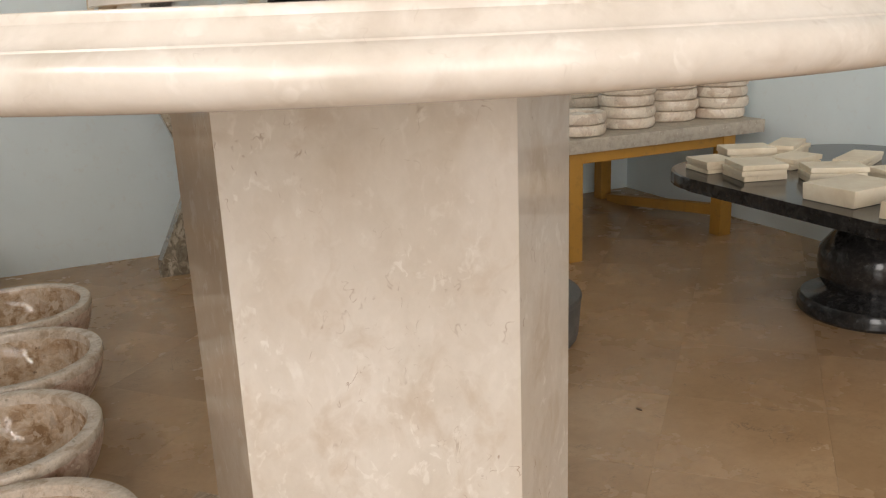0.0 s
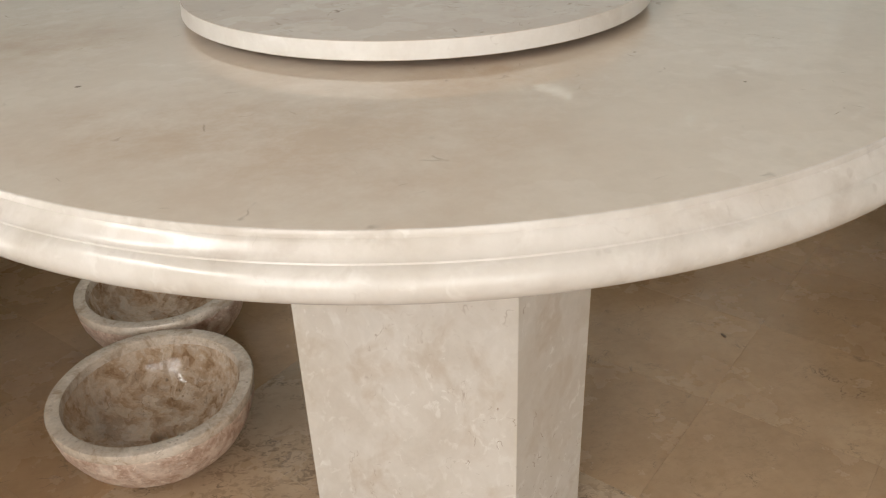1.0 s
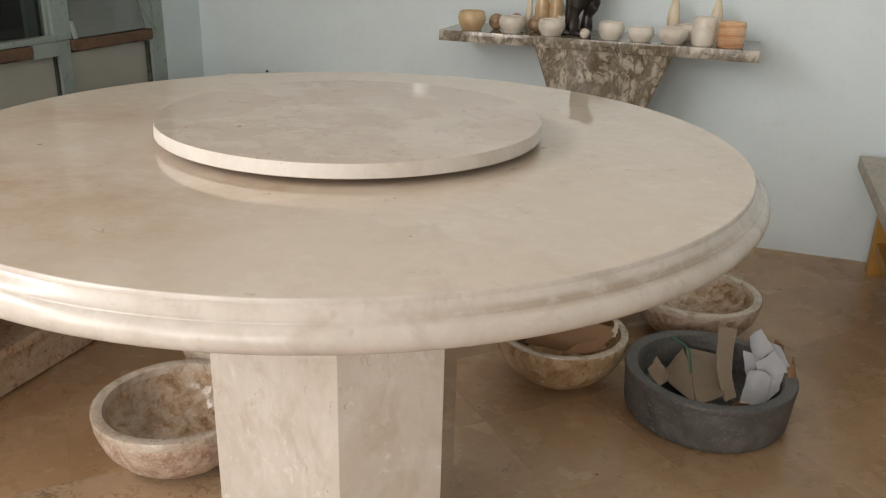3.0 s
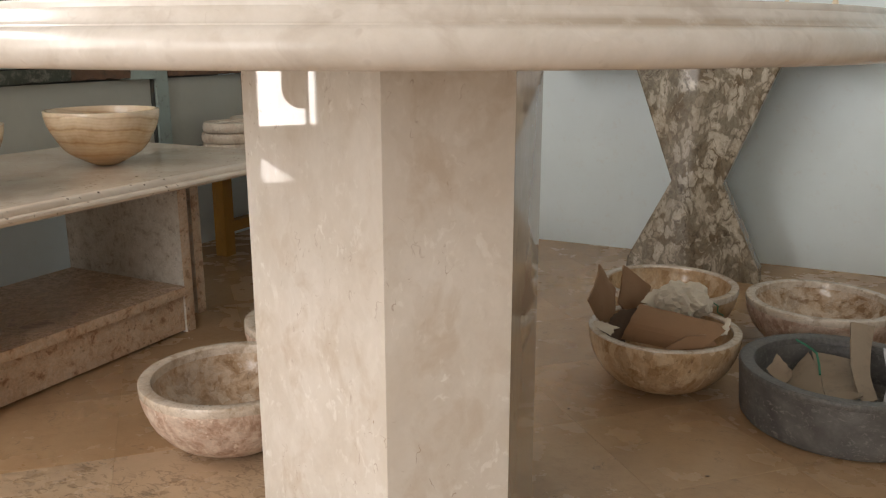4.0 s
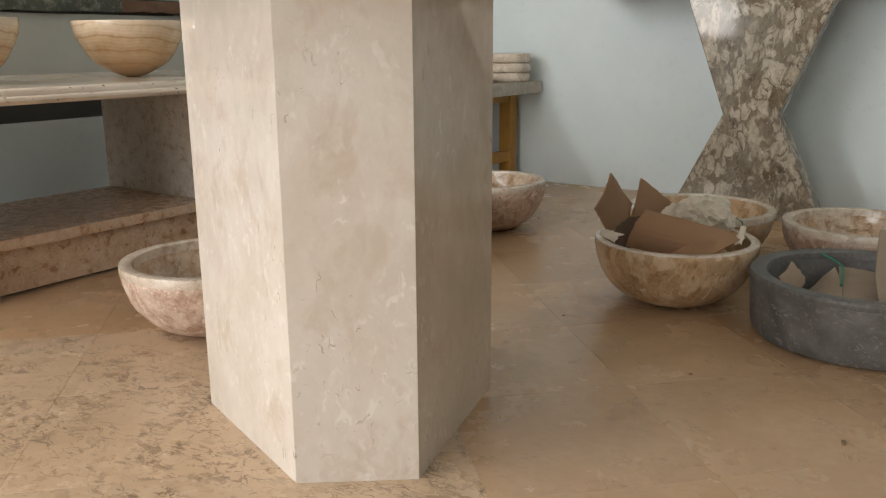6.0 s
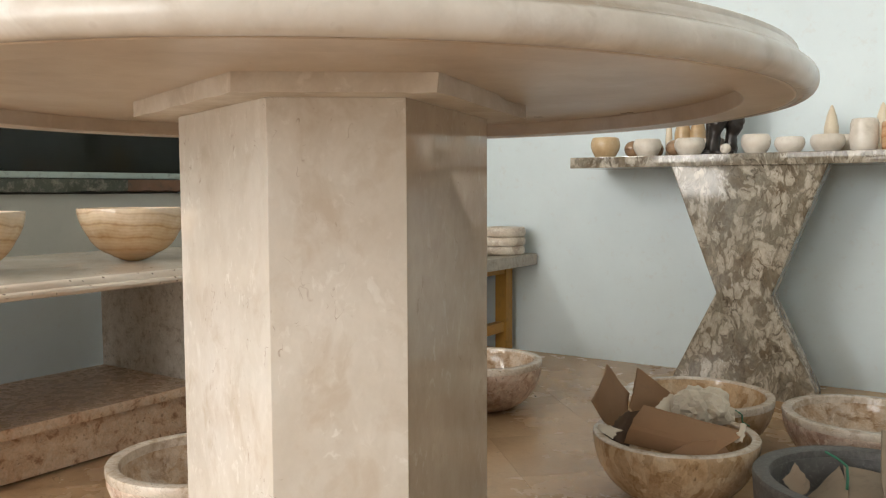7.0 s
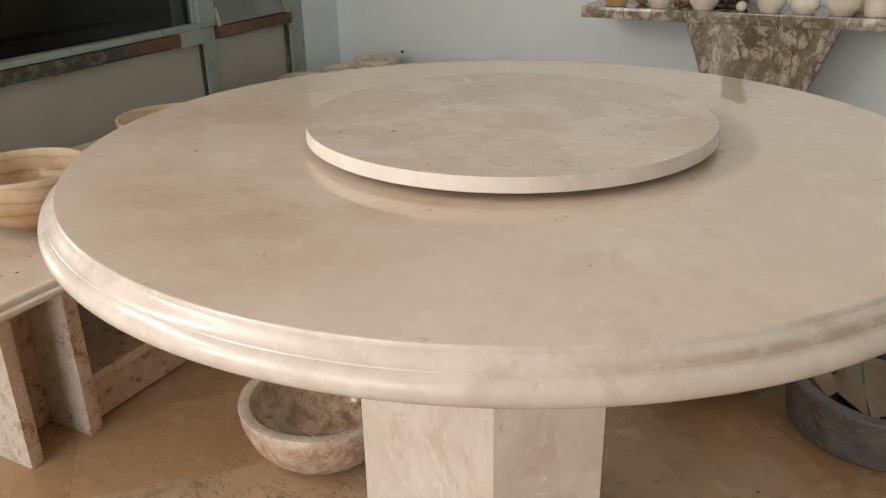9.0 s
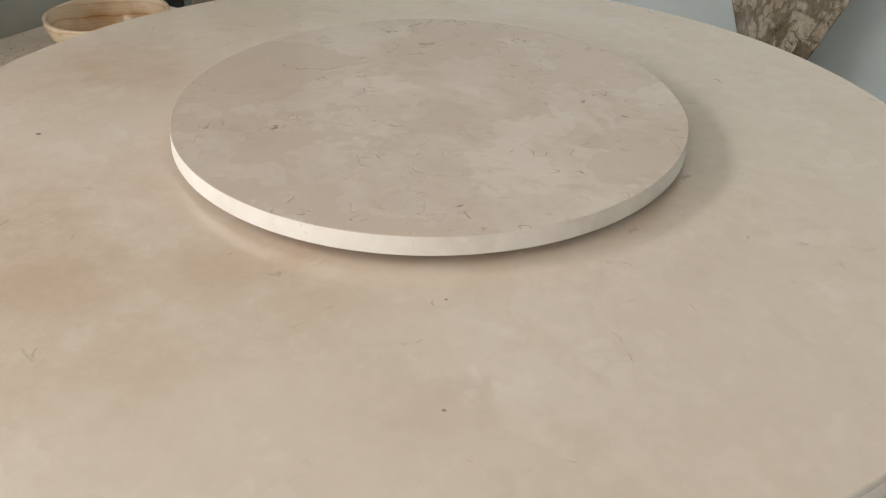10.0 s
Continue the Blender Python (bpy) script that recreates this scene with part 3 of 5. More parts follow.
def sheet(corners, bend, thickness, seed, cuts=8, rough=0.004, torn=0.0025):
    """A bent sheet between four corners, swelling by bend, of some thickness, with torn edges."""
    a, b, c, d = (Vector(p) for p in corners)
    normal = (b - a).cross(d - a).normalized()
    bm = bmesh.new()
    rows = []
    for i in range(cuts + 1):
        u, row = i / cuts, []
        for j in range(cuts + 1):
            v = j / cuts
            p = (a * (1 - u) + b * u) * (1 - v) + (d * (1 - u) + c * u) * v
            swell = bend * math.sin(math.pi * u) + rough * noise.noise(p * 23 + Vector((seed, 0, seed)))
            if i in (0, cuts) or j in (0, cuts):
                p = p + (p - (a + b + c + d) / 4).normalized() * torn * noise.noise(p * 130 + Vector((0, seed, 0)))
            row.append(p + normal * swell)
        rows.append(row)
    top = [[bm.verts.new(p + normal * thickness / 2) for p in row] for row in rows]
    low = [[bm.verts.new(p - normal * thickness / 2) for p in row] for row in rows]
    for i in range(cuts):
        for j in range(cuts):
            bm.faces.new((top[i][j], top[i + 1][j], top[i + 1][j + 1], top[i][j + 1]))
            bm.faces.new((low[i][j], low[i][j + 1], low[i + 1][j + 1], low[i + 1][j]))
    rim = [(i, 0) for i in range(cuts)] + [(cuts, j) for j in range(cuts)] + [(i, cuts) for i in range(cuts, 0, -1)] + [(0, j) for j in range(cuts, 0, -1)]
    for (i, j), (k, l) in zip(rim, rim[1:] + rim[:1]):
        bm.faces.new((top[i][j], low[i][j], low[k][l], top[k][l]))
    return bm


def bunch(size, seed):
    """A sheet bunched into a low heap, with creases running up its sides and one deep fold."""
    bm = bmesh.new()
    bmesh.ops.create_icosphere(bm, subdivisions=4, radius=1.0)
    off = Vector((seed * 2.3, seed * 4.1, 0))
    for v in bm.verts:
        p = v.co.copy()
        ridge = abs(noise.noise(Vector((p.x * 2.6, p.y * 2.6, p.z * 1.1)) + off)) + 0.5 * abs(noise.noise(p * 5.5 + off)) + 0.3 * abs(noise.noise(p * 12 + off))
        fold = 0.22 * max(0.0, 1 - abs(p.x - 0.30 + 0.25 * p.z) * 9)
        q = p * (1.08 - 0.42 * ridge - fold)
        v.co = Vector((q.x * size[0], q.y * size[1], min(q.z, 0.82 + 0.1 * noise.noise(p * 4)) * size[2]))
    return bm


def crumple(size, seed, flat=1.0, depth=0.9):
    """A crumpled wad of paper with sharp folds."""
    rng = random.Random(seed * 17)
    folds = []
    for k in range(10):
        n = Vector((rng.uniform(-1, 1), rng.uniform(-1, 1), rng.uniform(-1, 1))).normalized()
        folds.append((n, rng.uniform(-0.7, 0.7), rng.choice((-1, 1, 1)) * rng.uniform(0.12, 0.42)))
    bm = bmesh.new()
    bmesh.ops.create_icosphere(bm, subdivisions=3, radius=1.0)
    off = Vector((seed * 3.7, seed * 1.9, seed * 5.3))
    for v in bm.verts:
        p = v.co.copy()
        d = sum(w * (abs(p.dot(n) - o) - 0.5) for n, o, w in folds) * 0.8 + abs(noise.noise(p * 2.6 + off)) * 0.3
        q = p * min(1.25, max(0.45, 1.0 - depth * d))
        v.co = Vector((q.x * size[0], q.y * size[1], q.z * size[2] * flat))
    return bm


# ---------------------------------------------------------------- setting
X_LEFT, X_RIGHT, Y_BACK, Y_FRONT, CEIL = -1.615, 1.825, 1.958, -5.0, 3.2
THICK = 0.22


def wall(name, label, pieces, paint=WALL_PAINT):
    bm = bmesh.new()
    for p in pieces:
        add_box(bm, *p)
    return tagged(mesh_object(name, bm, paint), label, "wall", kind="structure")


wall("wall_back", "white painted plaster wall behind the stone console", [(X_LEFT - THICK, X_RIGHT + THICK, Y_BACK, Y_BACK + THICK, -0.05, CEIL)])
# Unseen recess sets the right wall back to cut light bounced on the pedestal.
X_RECESS, Y_CORNER = 4.2, -0.75
wall("wall_right", "white painted plaster wall beside the black table", [(X_RIGHT, X_RIGHT + THICK, Y_CORNER, Y_BACK, -0.05, CEIL), (X_RIGHT + THICK, X_RECESS + THICK, Y_CORNER, Y_CORNER + THICK, -0.05, CEIL)])
wall("wall_recess", "unseen dull ochre wall, set back to cut bounced light", [(X_RECESS, X_RECESS + THICK, Y_FRONT, Y_CORNER, -0.05, CEIL)], RECESS_PAINT)
wall("wall_left", "white painted plaster wall round the steel window", [
    (X_LEFT - THICK, X_LEFT, 1.722, Y_BACK, -0.05, CEIL),
    (X_LEFT - THICK, X_LEFT, -0.38, 1.722, -0.05, 0.30),
    (X_LEFT - THICK, X_LEFT, -0.38, 1.722, 2.06, CEIL),
    (X_LEFT - THICK, X_LEFT, -0.56, -0.38, -0.05, 0.21),
    (X_LEFT - THICK, X_LEFT, -0.56, -0.38, 0.79, CEIL),
    (X_LEFT - THICK, X_LEFT, -0.62, -0.56, -0.05, CEIL),
    # Unseen high slot, cut for the fill lamp.
    (X_LEFT - THICK, X_LEFT, -2.10, -0.62, -0.05, 1.76),
    (X_LEFT - THICK, X_LEFT, -2.10, -0.62, 2.14, CEIL),
    (X_LEFT - THICK, X_LEFT, -2.25, -2.10, -0.05, CEIL),
    (X_LEFT - THICK, X_LEFT, -4.35, -2.25, -0.05, 0.42),
    (X_LEFT - THICK, X_LEFT, -4.35, -2.25, 3.08, CEIL),
    (X_LEFT - THICK, X_LEFT, Y_FRONT, -4.35, -0.05, CEIL)])
wall("wall_front", "white painted plaster wall with a wide doorway", [
    (X_LEFT - THICK, -1.28, Y_FRONT - THICK, Y_FRONT, -0.05, CEIL),
    (1.08, X_RECESS + THICK, Y_FRONT - THICK, Y_FRONT, -0.05, CEIL),
    (-1.28, 1.08, Y_FRONT - THICK, Y_FRONT, 3.08, CEIL)])

# The unseen roof has gaps placed to cast sun spots on the back wall, a slanting row of them for one streak.
SLANTED_SPOTS = [(0.695 + 0.030 * k, 1.565 + 0.013 * k, 0.034, 0.048) for k in (-2, -1, 0, 1, 2)]
SPOTS = [(-0.635, 1.11, 0.056, 0.045), (-1.245, 0.91, 0.056, 0.045), (1.251, 1.729, 0.04, 0.04)] + SLANTED_SPOTS
GAPS = [(x - 0.1 * (CEIL - z), Y_BACK - (CEIL - z), w, d) for x, z, w, d in SPOTS]
bm = bmesh.new()
# Runs on past the front wall, unseen, to keep the sun out.
cols = sorted({-1.86, 4.6, *(g[0] - g[2] / 2 for g in GAPS), *(g[0] + g[2] / 2 for g in GAPS)})
rows = sorted({-8.0, 2.4, *(g[1] - g[3] / 2 for g in GAPS), *(g[1] + g[3] / 2 for g in GAPS)})
for xa, xb in zip(cols, cols[1:]):
    for ya, yb in zip(rows, rows[1:]):
        if not any(abs((xa + xb) / 2 - g[0]) < g[2] / 2 and abs((ya + yb) / 2 - g[1]) < g[3] / 2 for g in GAPS):
            add_box(bm, xa, xb, ya, yb, CEIL, CEIL + 0.015)
bmesh.ops.remove_doubles(bm, verts=bm.verts[:], dist=1e-5)
tagged(mesh_object("ceiling", bm, CEILING_PAINT), "unseen tan ceiling with gaps placed to cast sun spots", "ceiling", kind="structure")

bm = bmesh.new()
bmesh.ops.create_grid(bm, x_segments=4, y_segments=4, size=400)
ground = tagged(mesh_object("ground", bm, EARTH), "grey concrete yard outside the shop", "ground", kind="structure")
ground.location.z = -0.06

bm = box(X_LEFT - THICK, X_RECESS + THICK, Y_FRONT - THICK, Y_BACK + THICK, -0.05, -0.0008)
floor = tagged(mesh_object("floor", bm, TILE), "polished beige marble tiles laid on the diagonal", "floor", kind="structure")


# ---------------------------------------------------------------- window in the left wall
window = thing("window_1", "old grey-green steel window with dark glass and louvres", "window", kind="structure")
XF = X_LEFT - 0.005
part("window_post", box(XF - 0.05, XF, 1.157, 1.236, 0.655, 2.06, 0.004), FRAME_PAINT, window, "chipped grey-green post")
part("lower_post", box(XF - 0.05, XF - 0.004, 1.172, 1.230, 0.30, 0.6548, 0.004), FRAME_PAINT, window, "chipped grey-green post")
part("window_jamb", box(XF - 0.06, XF + 0.004, 1.640, 1.722, 0.30, 2.06, 0.004), FRAME_PAINT, window)
part("window_jamb", box(XF - 0.06, XF + 0.004, -0.38, -0.30, 0.30, 2.06, 0.004), FRAME_PAINT, window)
part("window_head", box(XF - 0.05, XF - 0.002, -0.30, 1.640, 2.0, 2.06, 0.004), FRAME_PAINT, window)


def rotten_sill(y0, y1, seed):
    bm = bmesh.new()
    n = max(8, int((y1 - y0) / 0.02))
    ring = []
    for i in range(n + 1):
        y = y0 + (y1 - y0) * i / n
        bite = 0.010 * abs(noise.noise(Vector((y * 14, seed, 0)))) + 0.006 * abs(noise.noise(Vector((y * 47, seed, 3))))
        ring.append([bm.verts.new(p) for p in ((XF - 0.04, y, 0.612), (XF + 0.012 - bite, y, 0.612 + bite), (XF + 0.016 - bite * 1.4, y, 0.632), (XF + 0.014 - bite, y, 0.652), (XF - 0.04, y, 0.652))])
    for a, b in zip(ring, ring[1:]):
        for k in range(5):
            j = (k + 1) % 5
            bm.faces.new((a[k], a[j], b[j], b[k]))
    bm.faces.new(ring[0])
    bm.faces.new(ring[-1][::-1])
    return bm


part("window_sill", rotten_sill(-0.30, 0.820, 1.0), ROTTEN_WOOD, window, "rotten flaking wooden sill")
part("window_sill", rotten_sill(0.8205, 1.050, 2.0), BARE_WOOD, window, "bare reddish wood of the sill")
part("sill_block", box(XF - 0.04, XF + 0.008, 1.0505, 1.171, 0.608, 0.6545, 0.003), FRAME_PAINT, window, "painted end of the sill")
part("sill_rail", box(XF - 0.04, XF + 0.006, -0.30, 1.1565, 0.655, 0.674, 0.003), FRAME_PAINT, window)
part("window_sill", rotten_sill(1.2365, 1.639, 4.0), BARE_WOOD, window, "rotten flaking wooden sill")
for y0, y1 in ((-0.30, 1.160), (1.2305, 1.628)):
    part("lower_panel", box(XF - 0.032, XF - 0.02, y0, y1, 0.36, 0.607), PANEL_PAINT, window, "pale grey-green lower panel")
    # The strip below each panel is dark grey.
    part("dark_strip", box(XF - 0.04, XF - 0.004, y0, y1, 0.301, 0.359, 0.003), DARK_GREY, window)
part("panel_edge", box(XF - 0.034, XF - 0.012, 1.1605, 1.1715, 0.30, 0.606, 0.002), DARK_GREY, window, "dark open joint beside the post")
part("panel_edge", box(XF - 0.034, XF - 0.006, 1.6285, 1.6395, 0.30, 0.606, 0.002), ROTTEN_WOOD, window, "rotten wooden edge of the panel")
pane = part("pane", box(XF - 0.028, XF - 0.024, -0.298, 1.156, 0.675, 1.998), GLASS, window, "dark dusty window pane")
pane.visible_shadow = False
part("bead", box(XF - 0.023, XF - 0.012, 1.143, 1.1568, 0.6745, 1.998, 0.002), FRAME_PAINT, window, "thin glazing bead")
for k in range(10):
    z = 0.655 + 0.134 * k
    m = pose(XF + 0.010, 0, z, 0, -15, 0)
    slat = part("louvre", box(-0.003, 0.003, 1.239, 1.612, 0.002, 0.146, 0.0, m), LOUVRE_GLASS, window, "dusty glass louvre blade")
    slat.visible_shadow = False
    part("louvre_clip", box(-0.006, 0.006, 1.608, 1.640, 0.0, 0.135, 0.002, m), FRAME_PAINT, window)
    part("louvre_clip", box(-0.005, 0.005, 1.2365, 1.250, 0.0, 0.060, 0.001, m), FRAME_PAINT, window)
    part("louvre_lever", sweep([(XF + 0.022, 1.650, z - 0.004), (XF + 0.026, 1.612, z + 0.050), (XF + 0.018, 1.574, z + 0.104)], 0.0042, 6), FRAME_PAINT, window)
part("lever_bar", box(XF + 0.016, XF + 0.022, 1.640, 1.652, 0.68, 1.98, 0.001), FRAME_PAINT, window)

strip = thing("paper_strip", "torn strip of printed paper stuck to the window", "paper", pose(XF - 0.0222, 0.755, 1.162, 0, 0, 0) @ pose(0, 0, 0, 38.5, 0, 0))
part("paper", sheet([(0, -0.088, -0.013), (0, 0.086, -0.014), (0, 0.088, 0.013), (0, -0.088, 0.014)], 0.0, 0.001, 2.0, 10, 0.003), STRIP_PAPER, strip)
for y0, y1, z in ((-0.072, 0.030, 0.005), (-0.070, 0.058, -0.003), (-0.066, 0.012, -0.009)):
    part("print_line", box(0.0026, 0.0032, y0, y1, z - 0.0014, z + 0.0014), INK, strip, "line of unreadable print")

slot = thing("window_2", "narrow bright side window with steel bars", "window", kind="structure")
part("window_bar", box(XF - 0.02, XF, -0.536, -0.526, 0.21, 0.79), FRAME_PAINT, slot)
part("window_rail", box(XF - 0.02, XF - 0.002, -0.56, -0.38, 0.415, 0.475), FRAME_PAINT, slot)
part("window_rail", box(XF - 0.02, XF - 0.002, -0.56, -0.38, 0.300, 0.330), FRAME_PAINT, slot)
# Unseen board, added to round off the window's reflection in the pedestal.
board = [(-0.5255, 0.79), (-0.455, 0.79)] + [(-0.515 + 0.060 * math.cos(radians(a)), 0.590 + 0.060 * math.sin(radians(a))) for a in range(0, -91, -15)] + [(-0.5255, 0.530)]
bm = bmesh.new()
loop = [[bm.verts.new((x, y, z)) for y, z in board] for x in (XF - 0.012, XF - 0.004)]
bm.faces.new(loop[0])
bm.faces.new(loop[1][::-1])
for k in range(len(board)):
    n = (k + 1) % len(board)
    bm.faces.new((loop[0][k], loop[0][n], loop[1][n], loop[1][k]))
part("reflection_mask", bm, CREAM_PAPER, slot, "beige rounded stand-in for a shape reflected on the pedestal")

# Dark store behind the glass.
store = thing("store_wall", "dark horizontal boards of the store behind the window", "wall", kind="structure")
for k in range(9):
    part("board", box(-2.12, -2.09, -0.33, 2.3, 0.312 * k + 0.032, 0.312 * k + 0.322, 0.004), PLANK, store)
# Dark panel added in place of a dark reflection in the glass.
part("reflection_patch", box(-2.090, -2.078, 0.930, 1.200, 1.310, 1.760, 0.003), DARK_GREY, store, "dark panel standing in for a reflection in the pane")
part("batten", box(-2.088, -2.07, 1.494, 1.546, 0.0, 2.6, 0.003), FRAME_PAINT, store, "pale upright batten")
# Unseen back, sides and roof, added to keep daylight off the boards.
bm = bmesh.new()
add_box(bm, -2.17, -2.125, -0.38, 2.35, -0.05, 2.69)
add_box(bm, -2.12, X_LEFT - THICK - 0.002, -0.382, -0.335, -0.05, 2.69)
add_box(bm, -2.12, X_LEFT - THICK - 0.002, 2.305, 2.35, -0.05, 2.69)
add_box(bm, -2.12, X_LEFT - THICK - 0.002, -0.334, 2.304, 2.66, 2.69)
part("daylight_shield", bm, DARK_GREY, store)

# ---------------------------------------------------------------- round table
def pedestal_outline(grow=0.0):
    """The six-sided pedestal, long and short sides in turn; grow moves every side outwards."""
    pts = [Vector(p) for p in ((-0.193, -0.095), (0.078, -0.195), (0.196, -0.104), (0.122, 0.186), (-0.040, 0.232), (-0.211, 0.057))]
    lines = []
    for a, b in zip(pts, pts[1:] + pts[:1]):
        n = Vector(((b - a).y, -(b - a).x)).normalized()
        lines.append((n, n.dot(a) + grow))
    out = []
    for (n1, d1), (n2, d2) in zip(lines[-1:] + lines[:-1], lines):
        det = n1.x * n2.y - n1.y * n2.x
        out.append(((d1 * n2.y - d2 * n1.y) / det, (n1.x * d2 - n2.x * d1) / det))
    return out


table = thing("round_table", "round cream marble dining table on a six-sided pedestal", "table")
part("tabletop", lathe([(0, 0.760), (0.30, 0.760), (0.5584, 0.760), (0.5584, 0.7361), (0.30, 0.7361), (0, 0.7361)], 160), TABLE_STONE, table, "polished cream marble top", 30)
rim = [(0.5585, 0.7146), (0.5585, 0.7600), (0.5594, 0.7595), (0.5602, 0.7578), (0.5604, 0.7546), (0.5616, 0.7535), (0.5628, 0.7520), (0.5642, 0.7500), (0.5658, 0.7476), (0.5674, 0.7456), (0.5692, 0.7440), (0.5706, 0.7432), (0.5712, 0.7421)]
rim += arc(0.5670, 0.7280, 0.0138, 68, -80, 14, 0.0146) + [(0.5658, 0.7135), (0.5658, 0.7146), (0.5585, 0.7146)]
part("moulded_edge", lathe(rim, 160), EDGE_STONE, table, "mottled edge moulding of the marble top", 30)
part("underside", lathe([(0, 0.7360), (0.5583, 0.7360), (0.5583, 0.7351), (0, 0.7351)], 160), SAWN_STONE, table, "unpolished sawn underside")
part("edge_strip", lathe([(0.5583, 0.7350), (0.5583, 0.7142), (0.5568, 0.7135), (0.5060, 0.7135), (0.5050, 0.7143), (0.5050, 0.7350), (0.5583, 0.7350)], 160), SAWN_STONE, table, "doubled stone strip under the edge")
cap = prism(pedestal_outline(0.050), 0.7150, 0.7350)
bmesh.ops.subdivide_edges(cap, edges=[e for e in cap.edges if abs(e.verts[0].co.z - e.verts[1].co.z) < 1e-4], cuts=9)
for v in cap.verts:
    chip = max(0.0, noise.noise(v.co * 37) + 0.5 * noise.noise(v.co * 90) - 0.06)
    v.co.x *= 1 - 0.075 * chip
    v.co.y *= 1 - 0.075 * chip
part("pedestal_cap", cap, CAP_STONE, table, "rough-chipped stone plate under the top")
outline = pedestal_outline()
mid_x, mid_y = sum(p[0] for p in outline) / 6, sum(p[1] for p in outline) / 6
for k in range(6):
    (xa, ya), (xb, yb) = outline[k], outline[(k + 1) % 6]
    inner = [(mid_x + (x - mid_x) * 0.88, mid_y + (y - mid_y) * 0.88) for x, y in ((xb, yb), (xa, ya))]
    # Sides 2 and 5 face away from daylight: shade put into the stone.
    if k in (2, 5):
        part("pedestal_panel", prism([(xa, ya), (xb, yb), *inner], 0.0, 0.7149, 0.0008), SHADED_STONE, table, "polished marble facing slab with its shade in the colour")
    else:
        part("pedestal_panel", prism([(xa, ya), (xb, yb), *inner], 0.0, 0.7149, 0.0008), PEDESTAL_STONE, table, "polished shell marble facing slab")

susan = thing("lazy_susan", "round cream marble turntable on the dining table", "turntable", pose(-0.002, 0.027, 0.7602))
disc = part("turntable_disc", lathe([(0, 0.0275), (0.2735, 0.0275), (0.2743, 0.0271), (0.2758, 0.0099), (0.2752, 0.0092), (0, 0.0092)], 160), SUSAN_STONE, susan, "", 22)
disc.data.materials.append(SUSAN_LIT_EDGE)
# Upright faces get the paler edge, with its light in the colour.
for f in disc.data.polygons:
    f.material_index = 1 if abs(f.normal.z) < 0.6 else 0
part("bearing", lathe([(0, 0.0091), (0.094, 0.0091), (0.096, 0.0086), (0.096, 0.0070), (0.094, 0.0066), (0.067, 0.0064), (0.066, 0.0060), (0.066, 0.0038), (0.067, 0.0034), (0.108, 0.0032), (0.110, 0.0028),
                       (0.110, 0.0007), (0.108, 0.0), (0, 0.0)], 64), BLACK_PLASTIC, susan, "black swivel bearing with two plates")


# ---------------------------------------------------------------- stone bowls on the floor
def bowl_body(r, h, wall_t, foot=0.3, full=0.62, seed=0.0, wobble=0.012):
    """A thick hollow bowl that stands on a small flat foot."""
    out = []
    n = 12
    for i in range(n + 1):
        a = radians(90 * i / n)
        rr = r * (foot + (1 - foot) * math.sin(a) ** (full * 1.45))
        out.append((rr, h * (1 - math.cos(a)) ** 0.95))
    lip = wall_t * 0.16
    prof = [(0, 0.0)] + out[:-1] + [(r, h - lip), (r - lip * 0.4, h - lip * 0.2), (r - lip, h)]
    ri, hi = r - wall_t, h - wall_t * 1.1
    prof += [(ri + lip, h), (ri + lip * 0.3, h - lip * 0.4), (ri, h - lip * 1.5)]
    for i in range(n - 1, 0, -1):
        a = radians(90 * i / n)
        prof.append((ri * math.sin(a) ** 0.75, h - hi * math.cos(a) ** 0.9))
    prof += [(0.024, wall_t * 1.12), (0.020, wall_t * 0.9), (0.019, 0.006), (0, 0.006)]
    return lathe(prof, 72, wobble, seed)


def floor_bowl(x, y, r, h, wall_t, material, label, seed, turn=0.0):
    bm = bowl_body(r, h, wall_t, seed=seed)
    if material is BOWL_STONE:
        for v in bm.verts:
            if v.co.to_2d().length > 0.03 and v.co.z < h * 0.93:
                v.co += 0.0022 * noise.noise(v.co * 60 + Vector((seed, 0, 0))) * Vector((v.co.x, v.co.y, 0)).normalized()
    ob = mesh_object("stone_bowl", bm, material)
    ob.data.materials.append(BOWL_ROUGH if material is BOWL_STONE else material)
    ob.data.materials.append(BOWL_RIM)
    for f in ob.data.polygons:
        d = math.hypot(f.center.x, f.center.y)
        out = (f.normal.x * f.center.x + f.normal.y * f.center.y) / max(d, 1e-6)
        if f.center.z > h - wall_t * 0.5 and d > r - wall_t * 1.3:
            f.material_index = 2
        elif out > 0.05 or f.normal.z < -0.3:
            f.material_index = 1
    ob.matrix_world = pose(x, y, 0.0, 0, 0, turn)
    return tagged(ob, label, "bowl", "stone bowls on the floor")


ROW = "rough-backed brown fossil marble bowl standing in a row on the floor"
floor_bowl(-0.461, 0.150, 0.166, 0.135, 0.024, BOWL_STONE, ROW, 1.0)
floor_bowl(-0.495, 0.486, 0.166, 0.140, 0.024, BOWL_STONE, ROW, 2.0)
floor_bowl(-0.477, 0.822, 0.166, 0.140, 0.024, BOWL_STONE, ROW, 3.0)
floor_bowl(-0.482, 1.160, 0.166, 0.141, 0.024, BOWL_STONE, ROW, 4.0)
floor_bowl(0.199, 0.781, 0.162, 0.131, 0.019, BOWL_BROWN, "brown marble bowl on the floor full of torn cardboard", 5.0)
floor_bowl(0.134, 1.142, 0.1735, 0.129, 0.020, BOWL_BROWN, "brown marble bowl on the floor holding crumpled paper", 6.0)
floor_bowl(0.496, 1.172, 0.175, 0.1245, 0.024, BOWL_STONE, "empty brown fossil marble bowl beside the grey basin", 7.0)

